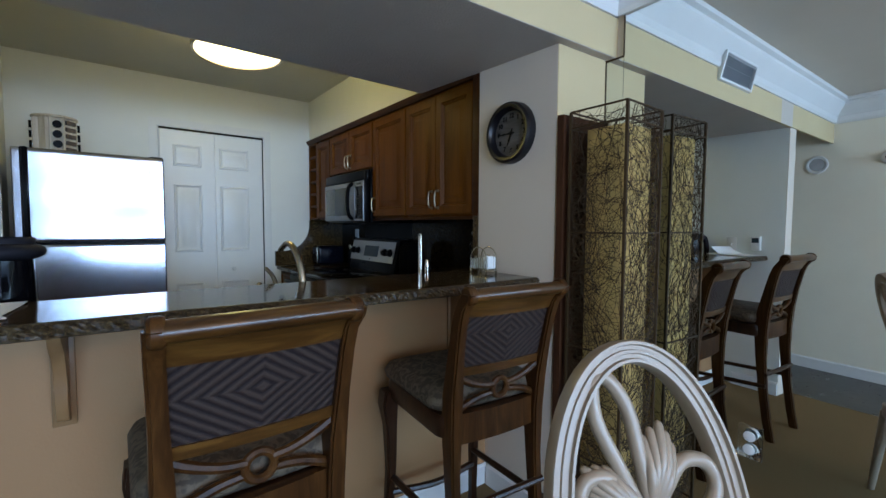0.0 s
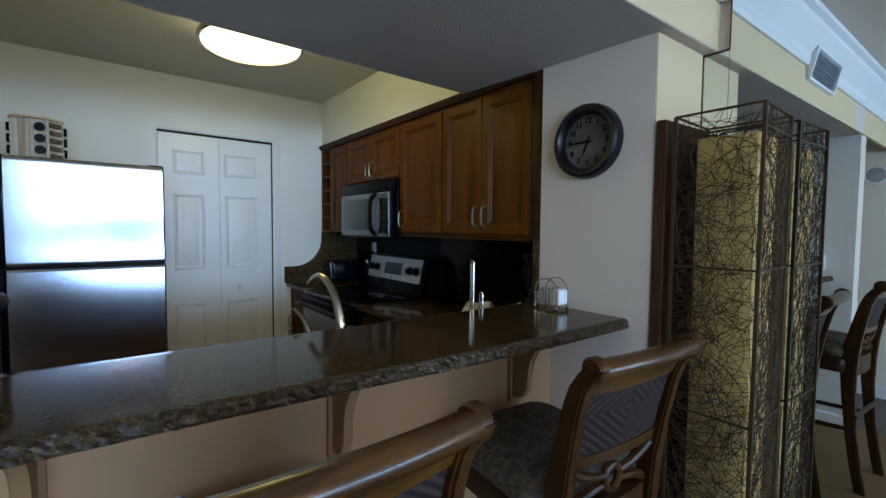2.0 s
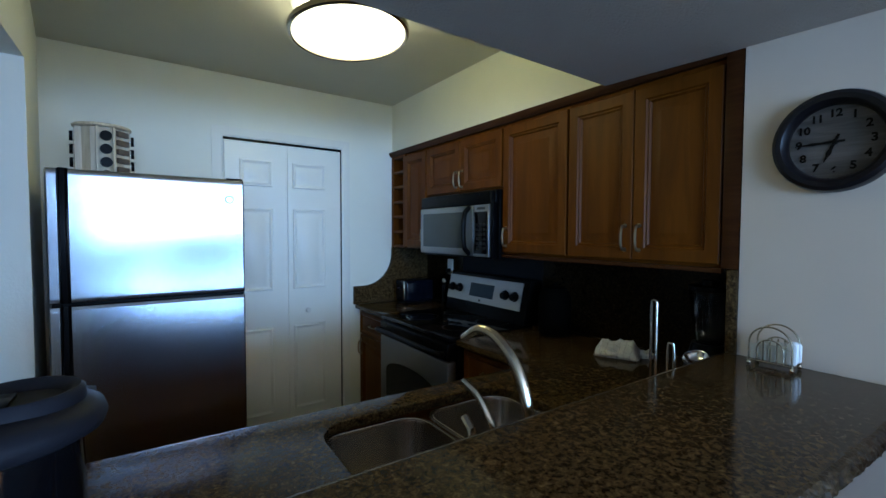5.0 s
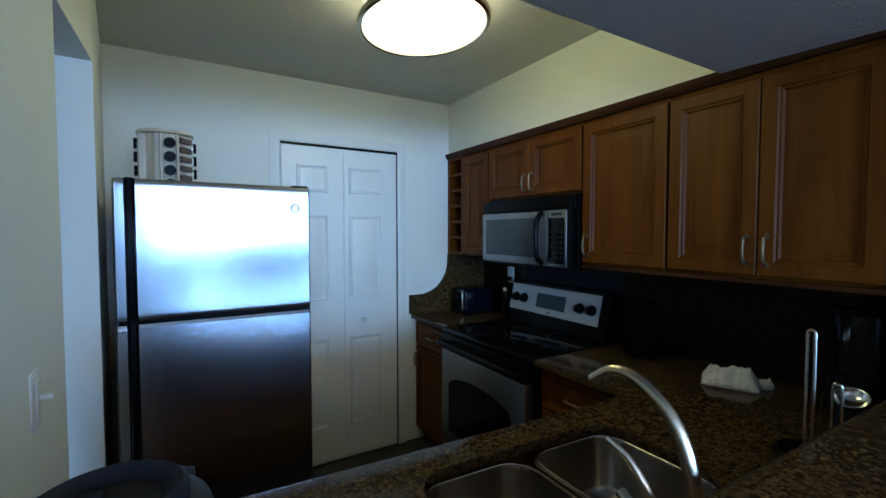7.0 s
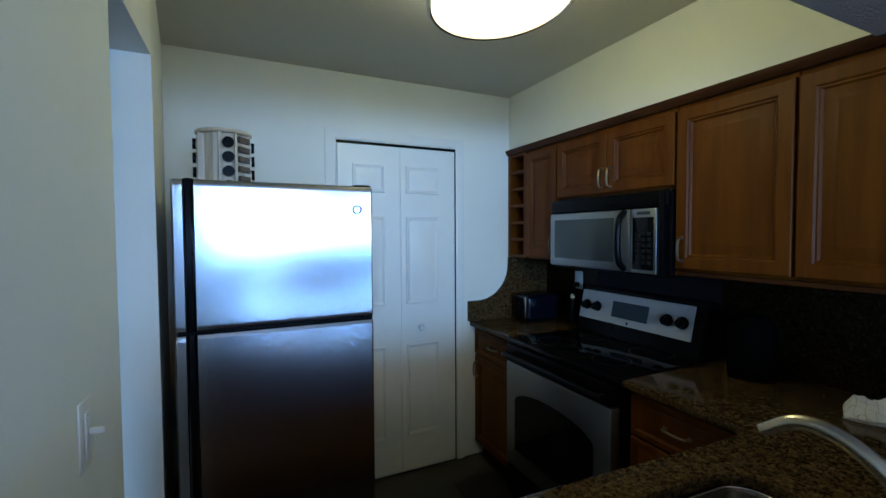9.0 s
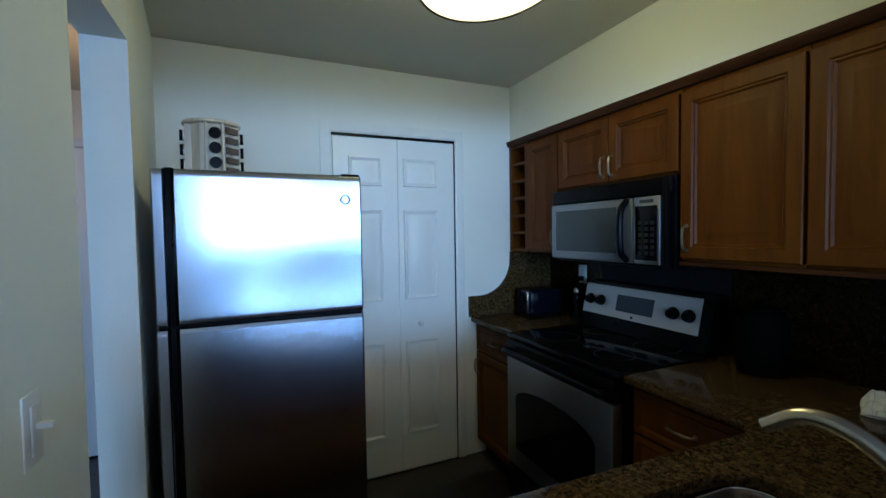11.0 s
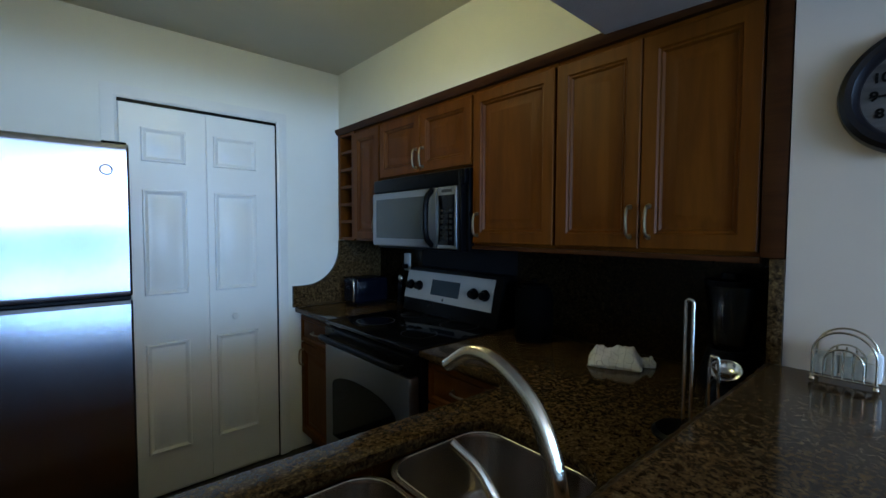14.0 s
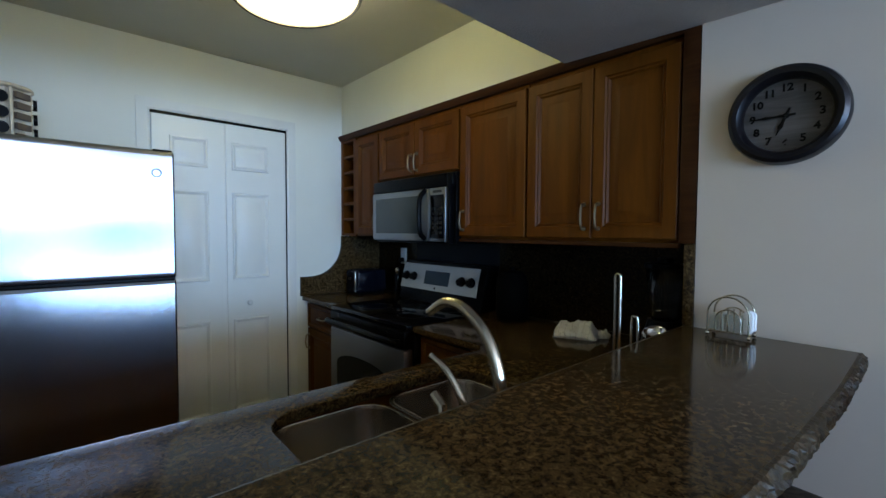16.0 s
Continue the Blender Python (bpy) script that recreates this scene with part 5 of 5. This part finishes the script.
def tangle(a, b, nrm, count):
    """Wires that wander over one face of the cage."""
    bm = bmesh.new()
    a, b = Vector((*a, 0)), Vector((*b, 0))
    w = (b - a)
    for _i in range(count):
        z = rw.uniform(LZ0, LZ1)
        u, ang = rw.uniform(-0.1, 1.1), rw.uniform(-1.2, 1.2)
        bend = rw.uniform(-3.2, 3.2)
        side = rw.choice((-1, 1))
        pts = []
        W = w.length
        x, y = u * W, z
        for _k in range(11):
            x += side * 0.028 * math.cos(ang)
            y += 0.028 * math.sin(ang)
            ang += bend * 0.12
            if 0 <= x <= W and LZ0 <= y <= LZ1:
                pts.append(a + w * (x / W) + Vector((0, 0, y)) + Vector((*nrm, 0)) * rw.uniform(-0.004, 0.002))
            elif len(pts) > 1:
                break
        if len(pts) > 2:
            tube(pts, rw.uniform(0.0007, 0.0013), 3, bm, True)
    return bm


for (pa, pb, nr, cnt) in ((lc[3], lc[0], (-1, 0), 920), (lc[0], lc[1], (0, -1), 920), (lc[1], lc[2], (1, 0), 420), (lc[2], lc[3], (0, 1), 300)):
    part("wire_mesh", tangle(pa, pb, nr, cnt), DARKMETAL, fl, "tangled bronze wire", 0, "stuff")

# ---------- bar stools ----------
def stool(base, rz, label, tall=1.0):
    """A counter stool; its front faces +y, its origin is on the floor under the seat."""
    t = thing("bar_stool", base, label, "bar stool", "stools at the bar", rz)
    W = 0.182                                       # half width at the back
    back_y = lambda z: -0.205 - 0.085 * max(0.0, (z - 0.70) / 0.42) ** 1.3 - 0.035 * math.exp(-((z - 1.12) / 0.05) ** 2)

    def upright(s):
        zs = [0.0, 0.12, 0.3, 0.5, 0.66, 0.78, 0.90, 1.0, 1.05, 1.09, 1.108]
        loops = []
        for z in zs:
            y = back_y(z) if z > 0.66 else -0.205 - 0.07 * ((0.66 - z) / 0.66) ** 2
            x = s * (W - 0.010 + 0.014 * max(0, (z - 0.7) / 0.42))
            h, d = 0.017 + (0.004 if 0.5 < z < 0.9 else 0), 0.022 + 0.012 * math.exp(-((z - 0.70) / 0.22) ** 2)
            loops.append([(x - h, y - d, z), (x + h, y - d, z), (x + h, y + d, z), (x - h, y + d, z)])
        bm = rings(loops)
        es = [e for e in bm.edges if abs(e.verts[0].co.z - e.verts[1].co.z) > 0.01]
        bmesh.ops.bevel(bm, geom=es, offset=0.006, segments=2, affect="EDGES")
        return bm
    for s in (-1, 1):
        part("back_post", upright(s), STOOLWOOD_SHADED, t)
        # front leg with a knee
        lp = []
        for z, y, x, r in ((0.0, 0.215, 0.215, 0.019), (0.10, 0.205, 0.208, 0.016), (0.35, 0.192, 0.200, 0.019), (0.52, 0.196, 0.202, 0.024), (0.60, 0.205, 0.206, 0.032), (0.655, 0.198, 0.200, 0.032)):
            lp.append([(s * x - r, y - r, z), (s * x + r, y - r, z), (s * x + r, y + r, z), (s * x - r, y + r, z)])
        bm = rings(lp)
        bmesh.ops.bevel(bm, geom=[e for e in bm.edges if abs(e.verts[0].co.z - e.verts[1].co.z) > 0.01], offset=0.007, segments=2, affect="EDGES")
        part("leg", bm, STOOLDARK, t)
    # scrolled top rail, bowed to the back
    loops = []
    for k in range(15):
        s = -1 + 2 * k / 14
        x, y = s * (W + 0.008), -0.330 + 0.018 * s * s
        lp = []
        for q in range(16):
            a = 2 * math.pi * q / 16
            lp.append((x, y + 0.027 * math.cos(a), 1.102 + 0.021 * math.sin(a) + 0.004 * (1 - s * s)))
        loops.append(lp)
    part("top_roll", rings(loops), STOOLWOOD, t, "rounded scroll along the top rail", 50)
    for s in (-1, 1):
        part("roll_end", lathe([(0, 0), (0.026, 0), (0.029, s * 0.005), (0.029, s * 0.022), (0.024, s * 0.028), (0, s * 0.030)], 24, (s * (W - 0.014), -0.312, 1.102), "x"), STOOLWOOD_SHADED, t)

    def back_board(z0, z1, th, mat_, name, label="", inset=0.0, arch=0.0, off=0.0):
        loops = []
        n, m = 12, 6
        xs = W - 0.014 - inset
        ring_f, ring_b = [], []
        bm = bmesh.new()
        grid = []
        for side in (1, -1):
            g = []
            for i in range(m + 1):
                z = z0 + (z1 - z0) * i / m
                row = []
                for j in range(n + 1):
                    s = -1 + 2 * j / n
                    zz = z - arch * (1 - s * s) * (1 - i / m)
                    y = back_y(zz) - 0.014 * (1 - s * s) + side * th + off
                    row.append(bm.verts.new((s * xs, y, zz)))
                g.append(row)
            grid.append(g)
        for g in grid:
            for i in range(m):
                for j in range(n):
                    bm.faces.new((g[i][j], g[i][j + 1], g[i + 1][j + 1], g[i + 1][j]))
        f, b = grid
        for i in range(m):
            for j in (0, n):
                bm.faces.new((f[i][j], f[i + 1][j], b[i + 1][j], b[i][j]))
        for j in range(n):
            for i in (0, m):
                bm.faces.new((f[i][j], f[i][j + 1], b[i][j + 1], b[i][j]))
        return part(name, bm, mat_, t, label, 50)
    back_board(1.030, 1.092, 0.011, STOOLWOOD, "top_rail")
    back_board(0.862, 1.035, 0.005, WEAVE, "woven_panel", "purple-brown woven panel in nested diamonds")
    back_board(0.835, 0.864, 0.010, STOOLWOOD, "mid_rail")
    back_board(0.605, 0.705, 0.012, STOOLWOOD_SHADED, "bottom_rail")
    # fretwork: ring and four curved arms
    yy = lambda z, x: back_y(z) - 0.014 * (1 - (x / W) ** 2)
    part("fret_ring", tube([(0.030 * math.cos(a), yy(0.77, 0), 0.770 + 0.030 * math.sin(a)) for a in (2 * math.pi * k / 24 for k in range(25))], 0.0105, 8), STOOLWOOD_SHADED, t)
    for sx in (-1, 1):
        for sz in (-1, 1):
            p = [(sx * 0.026, 0.770 + sz * 0.013), (sx * 0.075, 0.770 + sz * 0.020), (sx * 0.125, 0.770 + sz * 0.038), (sx * 0.178, 0.770 + sz * 0.066)]
            part("fret_arm", tube(curve([(x, yy(z, x), z) for x, z in p], 5), [0.0105 + 0.003 * k / 15 for k in range(16)], 8), STOOLWOOD_SHADED, t)
    # seat frame and cushion
    loops = []
    for ins, z in ((0.0, 0.625), (-0.004, 0.64), (-0.004, 0.685), (0.0, 0.698)):
        loops.append(rrect(-0.205 + ins, 0.205 - ins, -0.205 + ins, 0.225 - ins, 0.05, z, 5))
    part("seat_frame", rings(loops), STOOLDARK, t, "", 40)
    loops = []
    for ins, z in ((0.010, 0.699), (-0.012, 0.712), (-0.018, 0.735), (-0.006, 0.760), (0.035, 0.778), (0.10, 0.786)):
        loops.append(rrect(-0.205 + ins, 0.205 - ins, -0.185 + ins * 0.6, 0.230 - ins, 0.06, z, 6))
    part("cushion", rings(loops), CUSHION, t, "brown and cream damask seat cushion", 60)
    # foot rails
    for sx in (-1, 1):
        part("stretcher", tube([(sx * 0.188, -0.245, 0.33), (sx * 0.195, 0.19, 0.30)], 0.013, 8), STOOLDARK, t)
    part("stretcher", tube(curve([(-0.195, 0.19, 0.235), (0, 0.175, 0.22), (0.195, 0.19, 0.235)], 6), 0.014, 8), STOOLDARK, t)
    part("stretcher", tube([(-0.188, -0.240, 0.40), (0.188, -0.240, 0.40)], 0.012, 8), STOOLDARK, t)
    for ob in t.children:
        for v in ob.data.vertices:
            v.co.z *= tall
    return t


# Darker copy of the stool wood: weaker light is put into its colour.
STOOLWOOD_SHADED = wood("stool_wood_shaded", (0.020, 0.0068, 0.0019), (0.043, 0.0155, 0.0038), (0.076, 0.030, 0.0075), 0.36, "z", 0.0, spec=0.15)
s1 = stool((-1.565, -2.790, 0), 0, "dark honey-stained wooden bar stool with a woven back and damask seat")
s2 = stool((-0.785, -2.760, 0), -6, "dark honey-stained wooden bar stool with a woven back, near the pillar", 0.984)

# ---------- white carved dining chair ----------
wc = thing("dining_chair", (-1.224, -3.828, 0), "antique white carved oval-back dining chair", "chair", "", -28)
BACK_AT = pose(0, 0.21, 0.808, -17)               # the back leans away from the seat


def back_part(name, bm, label):
    bmesh.ops.transform(bm, matrix=BACK_AT, verts=bm.verts)
    return part(name, bm, CHAIRW, wc, label, 50)


loops = []
for k in range(56):
    a = 2 * math.pi * k / 56
    base = Vector((0.155 * math.cos(a), 0, 0.270 * math.sin(a)))
    o = Vector((math.cos(a) / 0.155, 0, math.sin(a) / 0.270)).normalized()
    prof = [(-0.020, 0.016), (-0.020, -0.012), (-0.0175, -0.017), (-0.0125, -0.017), (-0.0105, -0.010), (-0.004, -0.010), (-0.0025, -0.014), (0.0025, -0.014), (0.004, -0.010), (0.0105, -0.010), (0.0125, -0.017), (0.0175, -0.017), (0.020, -0.012), (0.020, 0.016), (0.015, 0.019), (-0.015, 0.019)]
    loops.append([base + o * p + Vector((0, q, 0)) for p, q in prof])
loops.append(loops[0])
bm = rings(loops, None, False)
bmesh.ops.remove_doubles(bm, verts=bm.verts, dist=1e-5)
back_part("back_frame", bm, "moulded oval frame")


def flat_loop(pts, r):
    """A carved band: wide and shallow with a raised bead along its middle."""
    cv = curve(pts, 7)
    return tube(cv, r, 12, None, True, 1.0)


for ang, ln, wd in ((105, 0.238, 0.033), (30, 0.142, 0.044), (152, 0.128, 0.036), (240, 0.19, 0.040), (300, 0.19, 0.040)):
    a = radians(ang)
    d, n = Vector((math.cos(a), 0, math.sin(a))), Vector((-math.sin(a), 0, math.cos(a)))
    p = [d * 0.014 + n * 0.008, d * ln * 0.40 + n * wd * 0.62, d * ln * 0.72 + n * wd * 0.92, d * ln * 0.94 + n * wd * 0.55, d * ln, d * ln * 0.94 - n * wd * 0.55, d * ln * 0.72 - n * wd * 0.92, d * ln * 0.40 - n * wd * 0.62, d * 0.014 - n * 0.008]
    back_part("splat_loop", flat_loop(p, 0.0125), "carved open loop")
for ang, reach in ((74, 0.146), (140, 0.128), (180, 0.105), (270, 0.112)):
    bm = bmesh.new()
    for k in range(-2, 3):
        a = radians(ang + k * 6.0)
        ln = reach - 0.013 * abs(k)
        d = Vector((math.cos(a), 0, math.sin(a)))
        tube(curve([d * 0.02, d * ln * 0.6 + Vector((0, -0.012, 0)), d * ln + Vector((0, 0.004, 0)), d * (ln + 0.008) + Vector((0, 0.012, 0))], 6), [0.0085 + 0.0030 * math.sin(math.pi * q / 18) - 0.00022 * q for q in range(19)], 8, bm)
    back_part("acanthus_leaf", bm, "carved acanthus leaf")
back_part("rosette", lathe([(0, -0.020), (0.018, -0.016), (0.027, 0.0), (0.018, 0.014), (0, 0.018)], 18, (0, 0, 0), "y"), "carved rosette")
for sx in (-1, 1):
    part("back_support", tube(curve([(sx * 0.118, 0.150, 0.610), (sx * 0.150, 0.165, 0.53), (sx * 0.175, 0.19, 0.42)], 5), 0.017, 10), CHAIRW, wc)
    part("leg", tube([(sx * 0.185, 0.20, 0.40), (sx * 0.19, 0.24, 0.0)], [0.024, 0.014], 12), CHAIRW, wc)
    part("leg", tube(curve([(sx * 0.205, -0.20, 0.40), (sx * 0.215, -0.225, 0.28), (sx * 0.195, -0.21, 0.1), (sx * 0.205, -0.225, 0.0)], 6), [0.028 - 0.012 * k / 18 for k in range(19)], 12), CHAIRW, wc)
part("seat_frame", rings([rrect(-0.225, 0.225, -0.235, 0.225, 0.07, z, 5) for z in (0.385, 0.44)]), CHAIRW, wc, "", 40)
part("seat_cushion", rings([rrect(-0.215 + i, 0.215 - i, -0.225 + i, 0.20 - i, 0.07, z, 5) for i, z in ((0, 0.441), (-0.006, 0.46), (0.02, 0.485), (0.08, 0.495))]), CUSHION, wc, "damask cushion", 60)

# ---------- pieces of the kitchen floor ----------
tile_bm = box(0.003, 0.302, 0.003, 0.302, -0.008, 0.0, 0.0015, seg=1)
tile_me = bpy.data.meshes.new("tile")
tile_bm.to_mesh(tile_me)
tile_bm.free()
tile_me.materials.append(KTILE)
kf = bpy.data.objects["floor_kitchen"]
for i in range(8):
    for j in range(8):
        x, y = -2.43 + i * 0.305, -2.36 + j * 0.305
        if x + 0.305 > 0.1 or y + 0.305 > 0.05:
            continue
        o = new("tile", tile_me)
        o.parent, o.location = kf, (x, y, 0.0)
